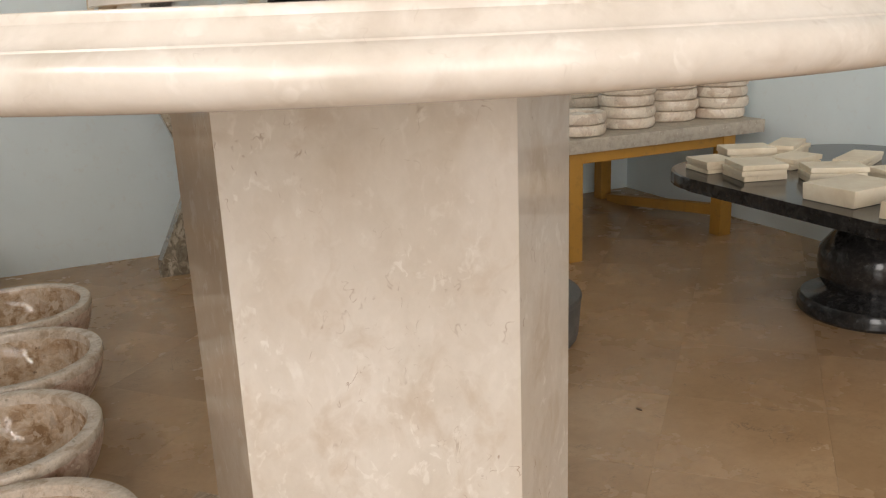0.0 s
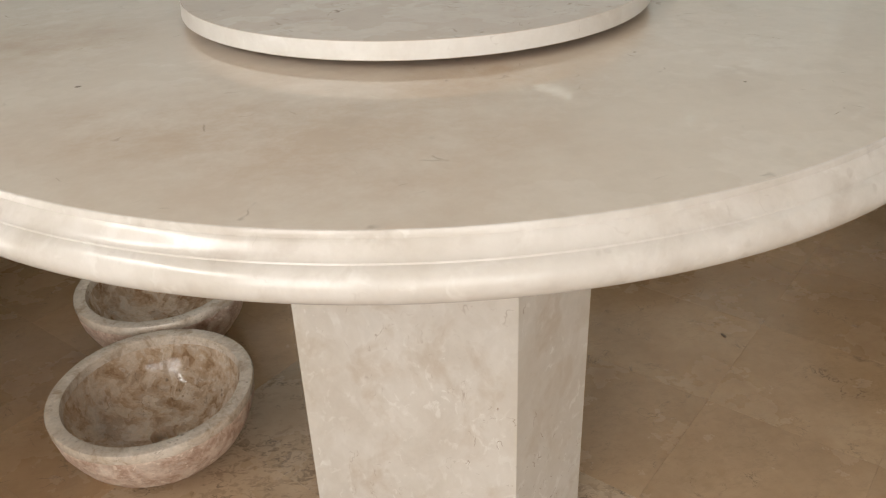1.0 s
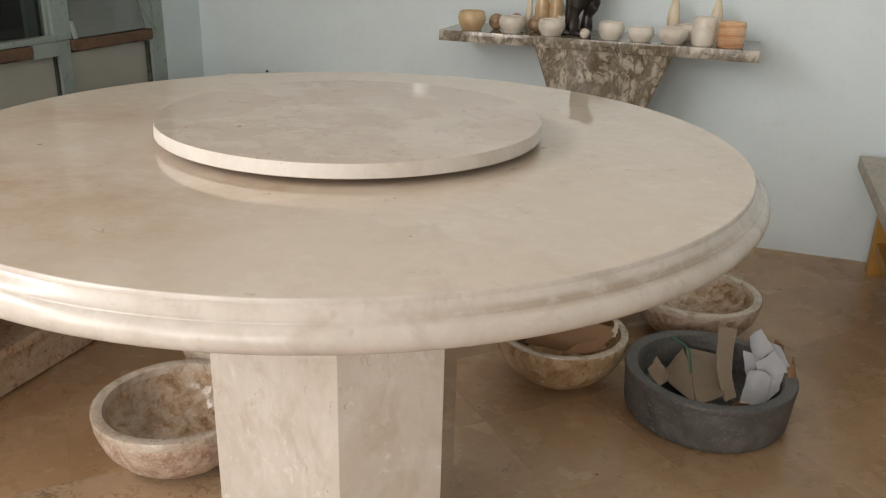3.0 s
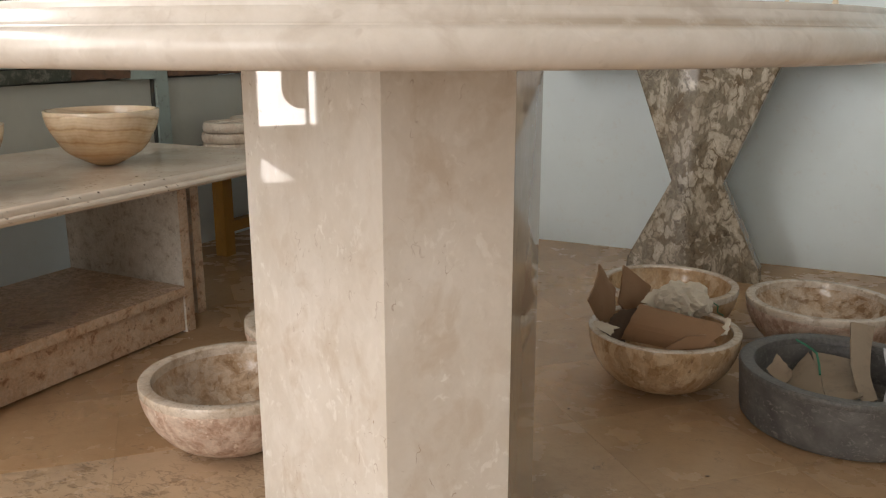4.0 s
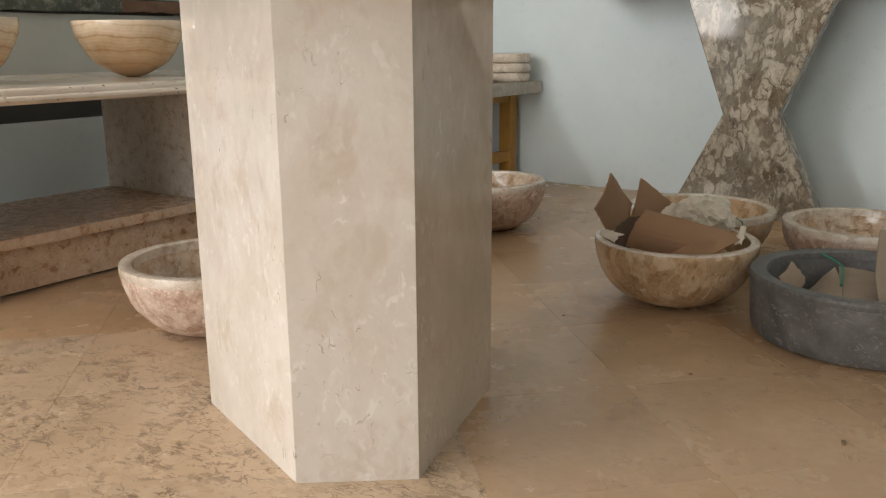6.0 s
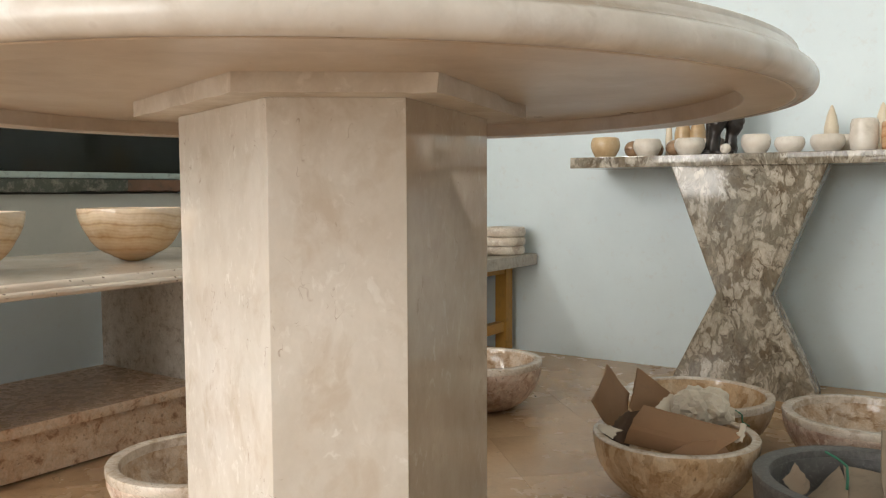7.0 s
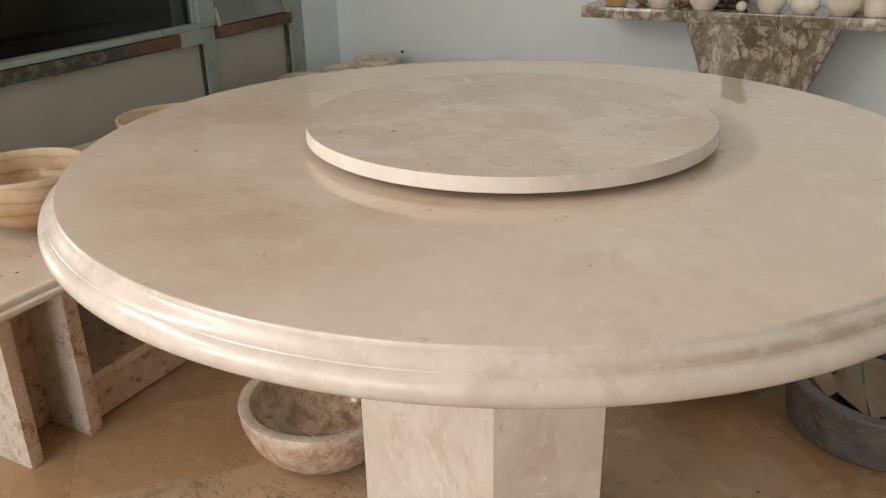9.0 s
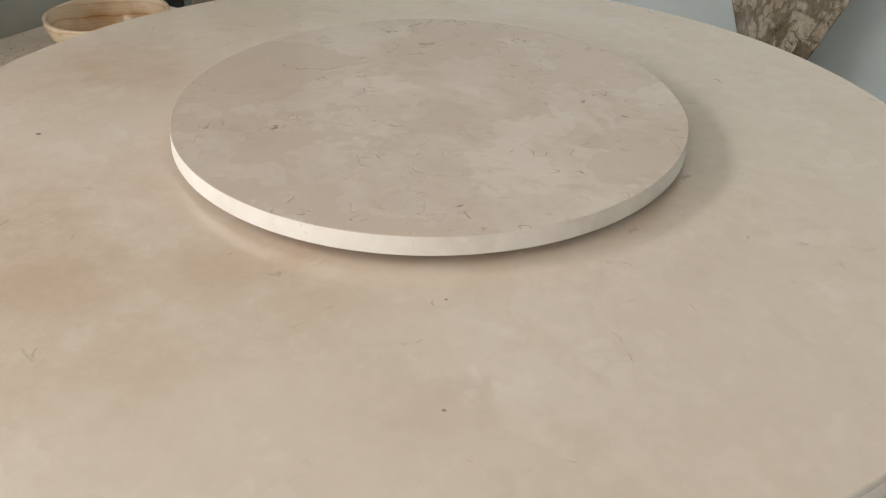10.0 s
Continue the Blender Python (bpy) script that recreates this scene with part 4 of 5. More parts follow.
basin = thing("grey_basin", "round dark grey basalt basin with waste inside", "basin", pose(0.555, 0.7454, 0))
part("body", lathe([(0, 0.0), (0.166, 0.0), (0.177, 0.003), (0.183, 0.011), (0.1855, 0.024), (0.1905, 0.1008), (0.1640, 0.1008), (0.1595, 0.1005), (0.148, 0.040), (0.134, 0.030), (0, 0.030)], 80, 0.006, 3.0), BASIN_STONE, basin, "scratched grey basalt wall")
part("rim", lathe([(0.1596, 0.1010), (0.1906, 0.1010), (0.192, 0.108), (0.1915, 0.112), (0.189, 0.115), (0.167, 0.115), (0.163, 0.113), (0.161, 0.108), (0.1596, 0.1010)], 80, 0.006, 3.0), GREY_STONE, basin, "smooth worn rim")


def scrap(name, bm, material, label, category):
    return tagged(mesh_object(name, bm, material, 14), label, category)


CARD = "torn brown cardboard standing in the marble bowl"
scrap("cardboard", sheet([(0.072, 0.800, 0.085), (0.062, 0.878, 0.170), (0.044, 0.803, 0.246), (0.041, 0.732, 0.182)], 0.006, 0.004, 1.0), CARDBOARD, CARD, "cardboard")
scrap("cardboard", sheet([(0.115, 0.900, 0.080), (0.129, 0.955, 0.165), (0.074, 0.899, 0.226), (0.078, 0.842, 0.150)], 0.006, 0.004, 2.0), CARDBOARD, CARD, "cardboard")
scrap("cardboard", sheet([(0.130, 0.690, 0.120), (0.160, 0.715, 0.194), (0.336, 0.800, 0.146), (0.285, 0.700, 0.108)], -0.022, 0.004, 3.0), CARDBOARD, "curled brown cardboard flap lying across the bowl", "cardboard")
scrap("cardboard", sheet([(0.222, 0.664, 0.118), (0.318, 0.735, 0.122), (0.300, 0.745, 0.142), (0.264, 0.700, 0.146)], 0.008, 0.003, 4.0), CARDBOARD, "small torn piece of brown cardboard in the bowl", "cardboard")
scrap("cardboard", sheet([(0.086, 0.690, 0.125), (0.140, 0.690, 0.108), (0.150, 0.740, 0.172), (0.100, 0.735, 0.158)], 0.012, 0.003, 11.0, 8, 0.006, 0.010), DARK_CARD, "folded dark piece of cardboard in the bowl", "cardboard")
wad = scrap("crumpled_paper", bunch((0.068, 0.050, 0.056), 3.0), CREAM_PAPER, "crumpled cream paper in the marble bowl", "paper")
wad.matrix_world = pose(0.214, 0.908, 0.150, 0, 0, 18)
scrap("folded_paper", sheet([(0.128, 0.868, 0.150), (0.160, 0.876, 0.130), (0.164, 0.896, 0.164), (0.146, 0.900, 0.176)], 0.007, 0.0016, 52.0, 10, 0.012, 0.006), CREAM_PAPER, "folded sheet of cream paper in the marble bowl", "paper")
TORN = "scrap of torn pale paper on the bowl's rim"
scrap("torn_paper", sheet([(0.052, 0.722, 0.126), (0.112, 0.676, 0.128), (0.122, 0.692, 0.144), (0.062, 0.730, 0.138)], 0.006, 0.0016, 5.0, 10, 0.012, 0.010), CREAM_PAPER, TORN, "paper")
scrap("torn_paper", sheet([(0.318, 0.770, 0.130), (0.330, 0.776, 0.132), (0.336, 0.790, 0.166), (0.326, 0.786, 0.170)], 0.003, 0.0016, 6.0, 10, 0.010, 0.008), CREAM_PAPER, TORN, "paper")
scrap("twine", sweep([(0.262, 0.925, 0.128), (0.272, 0.940, 0.152), (0.286, 0.950, 0.140), (0.284, 0.960, 0.122), (0.296, 0.972, 0.112)], 0.0016, 6), GREEN_STRING, "green twine curled on the crumpled paper", "twine")

GREY_SCRAP = "weathered cardboard standing in the grey basin"
scrap("cardboard", sheet([(0.445, 0.790, 0.044), (0.535, 0.665, 0.056), (0.515, 0.790, 0.080), (0.489, 0.868, 0.088)], 0.004, 0.004, 6.0), GREY_CARD, GREY_SCRAP, "cardboard")
scrap("cardboard", sheet([(0.494, 0.870, 0.092), (0.540, 0.655, 0.062), (0.594, 0.685, 0.082), (0.588, 0.866, 0.086)], -0.008, 0.004, 7.0), GREY_CARD, GREY_SCRAP, "cardboard")
scrap("cardboard", sheet([(0.596, 0.676, 0.072), (0.560, 0.838, 0.178), (0.604, 0.862, 0.166), (0.618, 0.700, 0.074)], 0.020, 0.004, 8.0), GREY_CARD, "curled upright strip of weathered cardboard in the grey basin", "cardboard")
FOLDS = (((0.672, 0.770, 0.070), (0.728, 0.790, 0.116), (0.690, 0.815, 0.152), (0.652, 0.780, 0.132)), ((0.652, 0.780, 0.128), (0.692, 0.815, 0.150), (0.654, 0.850, 0.184), (0.632, 0.812, 0.176)),
         ((0.696, 0.800, 0.098), (0.732, 0.800, 0.118), (0.704, 0.852, 0.148), (0.672, 0.840, 0.158)), ((0.640, 0.780, 0.056), (0.672, 0.770, 0.074), (0.658, 0.790, 0.138), (0.624, 0.800, 0.146)),
         ((0.628, 0.690, 0.070), (0.676, 0.690, 0.064), (0.690, 0.762, 0.108), (0.640, 0.768, 0.112)), ((0.670, 0.696, 0.072), (0.706, 0.735, 0.088), (0.716, 0.785, 0.110), (0.676, 0.760, 0.104)))
for n, corners in enumerate(FOLDS):
    scrap("folded_paper", sheet(corners, 0.009 * (-1) ** n, 0.0016, 30.0 + n, 10, 0.013, 0.0025), PAPER, "folded sheet of white paper sticking out of the basin", "paper")["group"] = "white papers in the basin"
BITS = (((0.600, 0.620, 0.046), (0.680, 0.670, 0.058), (0.682, 0.740, 0.064), (0.610, 0.720, 0.046)), ((0.716, 0.836, 0.110), (0.690, 0.868, 0.106), (0.690, 0.876, 0.148), (0.712, 0.842, 0.140)),
        ((0.724, 0.760, 0.104), (0.736, 0.800, 0.112), (0.728, 0.815, 0.140), (0.716, 0.775, 0.130)))
for n, corners in enumerate(BITS):
    scrap("cardboard", sheet(corners, 0.010, 0.003, 40.0 + n, 8, 0.010, 0.008), CARDBOARD, "torn edge of brown cardboard in the grey basin", "cardboard")["group"] = "torn cardboard edges in the basin"
scrap("torn_paper", sheet([(0.418, 0.712, 0.096), (0.436, 0.735, 0.122), (0.470, 0.690, 0.108), (0.454, 0.662, 0.086)], 0.006, 0.002, 9.0, 10, 0.010, 0.004), GREY_CARD, "torn greyish paper strip leaning on the basin's rim", "paper")
scrap("twine", sweep([(0.455, 0.880, 0.112), (0.478, 0.876, 0.104), (0.492, 0.868, 0.099), (0.504, 0.846, 0.098), (0.512, 0.800, 0.090), (0.516, 0.765, 0.083)], 0.0025, 6), GREEN_STRING, "green twine hanging in the grey basin", "twine")


CHIP = painted("dark_stone_chip", (0.20, 0.13, 0.08), 0.8, (0.08, 0.05, 0.035), 0.5, 0.3, 0.3)
CHIPS = ((-0.412, 1.345, 0.010), (0.063, 0.557, 0.007), (0.608, 0.283, 0.012), (0.740, 1.583, 0.008), (0.364, 0.403, 0.007), (0.621, -0.201, 0.006), (0.655, -0.195, 0.005))
for n, (x, y, size) in enumerate(CHIPS):
    chip = scrap("stone_chip", crumple((size * 0.55, size * 0.32, size * 0.18), 20.0 + n, 1.0, 0.9), CHIP, "small dark chip of stone lying on the tiles", "debris")
    chip.matrix_world = pose(x, y, size * 0.15, 0, 0, 50 * n)
    chip["group"] = "stone chips on the floor"
for x, z in ((-1.302, 0.471),):
    nail = mesh_object("wall_nail", lathe([(0, 0.0), (0.002, 0.0), (0.002, 0.012), (0.005, 0.012), (0.005, 0.015), (0, 0.0155)], 12), BLACK_PLASTIC)
    nail.matrix_world = pose(x, Y_BACK + 0.002, z, 90, 0, 0)
    tagged(nail, "dark nail in the white plaster wall", "nail")


# ---------------------------------------------------------------- travertine bench with onyx bowls
bench = thing("stone_bench", "brown travertine display bench with a lower shelf", "bench")
bx0, bx1, by0, by1 = -1.52, -0.805, -0.33, 0.885


def moulded_slab(x0, x1, y0, y1, steps):
    """A slab whose four edges follow rows of (inset, height)."""
    bm = bmesh.new()
    rings = []
    for inset, z in steps:
        rings.append([bm.verts.new(p) for p in ((x0 + inset, y0 + inset, z), (x1 - inset, y0 + inset, z), (x1 - inset, y1 - inset, z), (x0 + inset, y1 - inset, z))])
    for a, b in zip(rings, rings[1:]):
        for k in range(4):
            j = (k + 1) % 4
            bm.faces.new((a[k], a[j], b[j], b[k]))
    bm.faces.new(rings[0][::-1])
    bm.faces.new(rings[-1])
    return bm


part("bench_top", moulded_slab(bx0, bx1, by0, by1, [(0.020, 0.408), (0.008, 0.4085), (0.002, 0.4125), (0, 0.417), (0.002, 0.4215), (0.007, 0.4245), (0.010, 0.4250), (0.010, 0.427), (0.013, 0.433), (0.018, 0.4375), (0.022, 0.4390), (0.024, 0.4393)]), SHELF_TOP, bench, "pitted travertine top with a moulded edge")
for y0, y1, front, depth in ((-0.175, -0.145, -0.958, -1.38), (-0.040, -0.008, -0.940, -1.38), (0.560, 0.592, -0.966, -1.38), (0.690, 0.722, -1.048, -1.38)):
    panel = part("side_panel", box(depth, front, y0, y1, 0.0, 0.4078, 0.0025), SHELF_STONE, bench, "travertine upright with its front face painted lit")
    panel.data.materials.append(LIT_TRAVERTINE)
    # Faces towards the front get the paler copy: light put into the colour.
    for f in panel.data.polygons:
        f.material_index = 1 if f.normal.y < -0.9 else 0
for y0, y1 in ((-0.1448, -0.0402), (0.5922, 0.6898)):
    part("web", box(-1.10, -1.07, y0, y1, 0.0, 0.4078, 0.002), SHELF_STONE, bench)
part("shelf", box(-1.375, -0.955, -0.0078, 0.5598, 0.102, 0.126, 0.003), SHELF_STONE, bench)
part("plinth", box(-0.998, -0.972, -0.0078, 0.5598, 0.006, 0.1015, 0.002), SHELF_STONE, bench, "mottled brown travertine front plinth")


def onyx_bowl(x, y, z, r, h, seed):
    bm = bowl_body(r, h, 0.009, 0.11, 0.92, seed, 0.006)
    ob = mesh_object("onyx_bowl", bm, PALE_ONYX)
    ob.matrix_world = pose(x, y, z, 0, 0, seed * 40)
    return tagged(ob, "honey banded onyx bowl standing on the travertine bench", "bowl", "onyx bowls on the bench")


onyx_bowl(-1.096, 0.470, 0.4395, 0.131, 0.134, 1.0)
onyx_bowl(-1.072, 0.030, 0.4395, 0.131, 0.134, 2.0)


# ---------------------------------------------------------------- ochre tables with stacked discs
def ochre_table(label, x0, x1, y0, y1, legs, top_z, loose=False):
    ob = thing("low_table", label, "table")
    part("stone_top", box(x0, x1, y0, y1, top_z - 0.042, top_z, 0.005), TABLE_SLAB, ob, "dull grey stone slab")
    (lx0, lx1), (ly0, ly1) = legs
    under = top_z - 0.0423
    s = 0.024
    for x in (lx0, lx1):
        for y in (ly0, ly1):
            part("leg", box(x - s, x + s, y - s, y + s, 0.0, under, 0.003), YELLOW_PAINT, ob)
    for y in (ly0, ly1):
        part("rail", box(lx0 + s, lx1 - s, y - 0.018, y + 0.018, under - 0.034, under - 0.0005, 0.002), YELLOW_PAINT, ob)
    for x in (lx0, lx1):
        part("rail", box(x - 0.018, x + 0.018, ly0 + s, ly1 - s, under - 0.034, under - 0.0005, 0.002), YELLOW_PAINT, ob)
        if loose and x == lx1:
            tilt = pose(x, ly0 + s, 0.080, -7.0, 0, 0)
            part("stretcher", box(-0.016, 0.016, 0.004, 0.60, -0.018, 0.018, 0.002, tilt), YELLOW_PAINT, ob, "stretcher that has come loose at one end")
        else:
            part("stretcher", box(x - 0.016, x + 0.016, ly0 + s, ly1 - s, 0.080, 0.118, 0.002), YELLOW_PAINT, ob)
    return ob


ochre_table("low grey stone slab on an ochre painted frame by the window", -1.53, -0.725, 1.11, 1.945, ((-1.42, -0.84), (1.235, 1.895)), 0.376)
ochre_table("low grey stone slab on an ochre painted frame in the corner", 0.935, 1.755, 1.14, 1.93, ((1.040, 1.625), (1.180, 1.850)), 0.376, True)


def disc_mesh(r, t):
    return lathe([(0, 0.0), (r * 0.90, 0.0), (r * 0.97, t * 0.10), (r, t * 0.32), (r, t * 0.62), (r * 0.97, t * 0.92), (r * 0.93, t), (r * 0.66, t), (r * 0.60, t * 0.90),
                  (r * 0.55, t * 0.52), (r * 0.50, t * 0.46), (r * 0.36, t * 0.46), (r * 0.33, t * 0.60), (r * 0.31, t * 0.80), (r * 0.27, t * 0.86), (0, t * 0.88)], 48, 0.006, r * 90)


first_disc = None


def disc_stack(x, y, z, r, t, count, seed):
    global first_disc
    rng = random.Random(seed)
    for k in range(count):
        m = pose(x + rng.uniform(-0.006, 0.006), y + rng.uniform(-0.006, 0.006), z + k * (t + 0.0004), 0, 0, rng.uniform(0, 360)) @ Matrix.Diagonal((r / 0.1, r / 0.1, t / 0.035, 1))
        if first_disc is None:
            first_disc = tagged(mesh_object("stone_disc", disc_mesh(0.1, 0.035), DISC_STONE), "turned round reddish marble dish in a stack", "dish", "stacked stone dishes")
            ob = first_disc
        else:
            ob = tagged(new("stone_disc", first_disc.data), "turned round reddish marble dish in a stack", "dish", "stacked stone dishes")
        ob.matrix_world = m


for row in ((-1.319, 1.178, 3, 1), (-1.372, 1.375, 3, 2), (-1.312, 1.555, 3, 3), (-1.312, 1.752, 3, 4), (-1.145, 1.400, 3, 5), (-1.095, 1.640, 3, 6), (-0.955, 1.775, 2, 7), (-0.845, 1.610, 1, 8), (-0.822, 1.842, 3, 9)):
    disc_stack(row[0], row[1], 0.3762, 0.090, 0.033, row[2], row[3])
for row in ((1.10, 1.245, 2, 11), (1.315, 1.285, 4, 12), (1.525, 1.335, 4, 13), (1.695, 1.290, 4, 14), (1.15, 1.52, 3, 15), (1.35, 1.62, 3, 16)):
    disc_stack(row[0], row[1], 0.3762, 0.088, 0.034, row[2], row[3])


# ---------------------------------------------------------------- black table with pale slabs
black_table = thing("black_table", "low black marble table with rounded corners on a turned pedestal", "table")


def rounded_rectangle(x0, x1, y0, y1, r, n=8):
    out = []
    for cx, cy, a0 in ((x1 - r, y1 - r, 0), (x0 + r, y1 - r, 90), (x0 + r, y0 + r, 180), (x1 - r, y0 + r, 270)):
        out += [(cx + r * math.cos(radians(a0 + 90 * i / n)), cy + r * math.sin(radians(a0 + 90 * i / n))) for i in range(n + 1)]
    return out


part("tabletop", prism(rounded_rectangle(1.045, 1.80, -0.05, 0.87, 0.20), 0.306, 0.338, 0.008), BLACK_STONE, black_table, "dusty black marble top")
part("pedestal", lathe([(0, 0.0), (0.160, 0.0), (0.166, 0.008), (0.166, 0.030), (0.158, 0.042), (0.120, 0.052), (0.105, 0.062), (0.118, 0.080), (0.128, 0.120), (0.124, 0.160), (0.095, 0.200),
                        (0.085, 0.215), (0.098, 0.225), (0.10, 0.240), (0.088, 0.252), (0.11, 0.278), (0.15, 0.305), (0, 0.305)], 56), BLACK_STONE, black_table).location = (1.425, 0.44, 0)


def pale_slab(x, y, z, w, d, h, turn, seed):
    bm = box(-w / 2, w / 2, -d / 2, d / 2, 0, h, 0.003)
    for v in bm.verts:
        v.co += 0.004 * Vector((noise.noise(v.co * 20 + Vector((seed, 0, 0))), noise.noise(v.co * 20 + Vector((0, seed, 0))), 0))
    ob = mesh_object("stone_slab", bm, CREAM_STONE)
    ob.matrix_world = pose(x, y, z, 0, 0, turn)
    tagged(ob, "cut slab of pale cream limestone lying on the black table", "stone slab", "pale slabs on the black table")


SLABS = ((1.165, 0.725, 0.09, 0.10, 0.010, 3, -8), (1.180, 0.600, 0.11, 0.11, 0.013, 3, -18), (1.345, 0.800, 0.13, 0.09, 0.017, 2, -25), (1.295, 0.475, 0.13, 0.085, 0.012, 3, -32), (1.365, 0.655, 0.12, 0.08, 0.013, 2, 10),
         (1.470, 0.770, 0.15, 0.07, 0.012, 3, 28), (1.175, 0.310, 0.16, 0.125, 0.036, 1, 4), (1.145, 0.125, 0.13, 0.11, 0.034, 1, 5), (1.500, 0.575, 0.17, 0.07, 0.012, 2, 22), (1.450, 0.400, 0.14, 0.10, 0.012, 2, -15))
for i, (x, y, w, d, h, n, turn) in enumerate(SLABS):
    for k in range(n):
        pale_slab(x + 0.004 * math.sin(9 * k + i), y + 0.004 * math.cos(7 * k + i), 0.3384 + k * (h + 0.0003), w, d, h, turn + 3 * math.sin(5 * k + i), i * 3.1 + k)


# ---------------------------------------------------------------- stone console on the back wall
console = thing("stone_console", "grey-brown breccia marble console with an hourglass foot", "console")
cx, foot_y = 0.095, 1.680
part("console_top", box(-0.460, 0.572, 1.670, 1.955, 0.6828, 0.7178, 0.003), CONSOLE_STONE, console)
bm = bmesh.new()
rings = []
for half, z in ((0.208, 0.0), (0.205, 0.040), (0.0785, 0.3030), (0.0785, 0.3050), (0.222, 0.6826)):
    cut = 0.003 + 0.008 * half
    rings.append([bm.verts.new(p) for p in ((cx - half, foot_y + cut, z), (cx - half + cut, foot_y, z), (cx + half - cut, foot_y, z), (cx + half, foot_y + cut, z), (cx + half, foot_y + 0.075, z), (cx - half, foot_y + 0.075, z))])
for a, b in zip(rings, rings[1:]):
    for k in range(6):
        j = (k + 1) % 6
        bm.faces.new((a[k], a[j], b[j], b[k]))
bm.faces.new(rings[0][::-1])
bm.faces.new(rings[-1])
part("console_foot", bm, CONSOLE_STONE, console, "hourglass foot of streaked breccia")

TOP = 0.7180


def small_vessel(name, label, category, x, y, prof, material, wobble=0.01, seed=1.0):
    ob = mesh_object(name, lathe(prof, 40, wobble, seed), material)
    ob.matrix_world = pose(x, y, TOP, 0, 0, seed * 67)
    return tagged(ob, label, category)


def pot(r, h, wall_t=0.008, belly=1.0):
    prof = [(0, 0)] + [(r * (0.60 + 0.40 * math.sin(radians(8 + 127 * i / 9)) * belly), h * i / 9) for i in range(10)]
    rim = prof[-1][0]
    prof += [(rim - wall_t * 0.5, h + 0.002), (rim - wall_t, h), (rim - wall_t * 0.9, h * 0.7), (rim - wall_t * 1.5, h * 0.3), (0, h * 0.25)]
    return prof


small_vessel("round_pot", "small orange onyx pot with thick walls on the console", "pot", -0.362, 1.727, pot(0.047, 0.062), HONEY_STONE, seed=1)
small_vessel("round_pot", "small white alabaster bowl on the console", "bowl", -0.220, 1.727, pot(0.044, 0.052), WHITE_STONE, seed=2)
small_vessel("round_pot", "small white alabaster bowl on the console", "bowl", -0.085, 1.727, pot(0.046, 0.050), WHITE_STONE, seed=3)
small_vessel("round_pot", "small white alabaster bowl on the console", "bowl", -0.051, 1.837, pot(0.044, 0.052), WHITE_STONE, seed=4)
small_vessel("round_pot", "small white alabaster bowl on the console", "bowl", 0.111, 1.727, pot(0.042, 0.054), WHITE_STONE, seed=5)
small_vessel("round_pot", "small white alabaster bowl on the console", "bowl", 0.205, 1.727, pot(0.042, 0.043), WHITE_STONE, seed=6)
small_vessel("round_pot", "small white alabaster bowl on the console", "bowl", 0.306, 1.727, pot(0.046, 0.046), WHITE_STONE, seed=7)
small_vessel("round_pot", "small white alabaster bowl on the console", "bowl", 0.346, 1.841, pot(0.042, 0.050), WHITE_STONE, seed=8)
small_vessel("tall_pot", "tall white alabaster jar on the console", "jar", 0.398, 1.727, [(0, 0), (0.030, 0), (0.034, 0.006), (0.037, 0.03), (0.036, 0.075), (0.032, 0.086), (0.026, 0.088), (0.023, 0.084), (0.022, 0.03), (0, 0.02)], WHITE_STONE, seed=9)
small_vessel("tall_pot", "orange banded onyx tumbler on the console", "tumbler", 0.482, 1.727, [(0, 0), (0.036, 0), (0.040, 0.005), (0.042, 0.04), (0.041, 0.074), (0.038, 0.077), (0.034, 0.075), (0.033, 0.03), (0, 0.02)], ORANGE_ONYX, 0.03, seed=10)
small_vessel("small_ball", "small dark onyx ball on the console", "ball", -0.290, 1.782, [(0, 0)] + arc(0, 0.026, 0.027, -80, 80, 8) + [(0, 0.053)], BROWN_ONYX, seed=11)
small_vessel("small_ball", "small dark onyx ball on the console", "ball", -0.235, 1.841, [(0, 0)] + arc(0, 0.026, 0.027, -80, 80, 8) + [(0, 0.053)], BROWN_ONYX, seed=12)
small_vessel("small_ball", "small brown onyx ball on the console", "ball", -0.152, 1.782, [(0, 0)] + arc(0, 0.026, 0.026, -80, 80, 8) + [(0, 0.052)], BROWN_ONYX, seed=13)
small_vessel("small_ball", "tiny white alabaster ball on the console", "ball", 0.030, 1.704, [(0, 0)] + arc(0, 0.0155, 0.016, -80, 80, 8) + [(0, 0.031)], WHITE_STONE, seed=14)
FLAME = [(0, 0), (0.017, 0), (0.021, 0.01), (0.026, 0.045), (0.026, 0.075), (0.019, 0.105), (0.010, 0.128), (0.004, 0.140), (0, 0.142)]
small_vessel("onyx_flame", "pointed honey onyx obelisk on the console", "ornament", -0.148, 1.852, FLAME, HONEY_STONE, 0.0, 15)
small_vessel("onyx_flame", "pointed honey onyx obelisk on the console", "ornament", -0.102, 1.861, FLAME, HONEY_STONE, 0.0, 16)
FLAME = [(0.66 * r / 0.85, z) for r, z in FLAME]
small_vessel("onyx_flame", "pale pointed onyx obelisk on the console", "ornament", 0.291, 1.867, FLAME, CREAM_STONE, 0.0, 17)
small_vessel("onyx_flame", "pale pointed onyx obelisk on the console", "ornament", 0.426, 1.867, FLAME, CREAM_STONE, 0.0, 18)
small_vessel("onyx_spike", "thin pale onyx spike on the console", "ornament", -0.194, 1.852, [(0, 0), (0.010, 0), (0.011, 0.06), (0.008, 0.11), (0.003, 0.128), (0, 0.130)], CREAM_STONE, 0.01, 19)


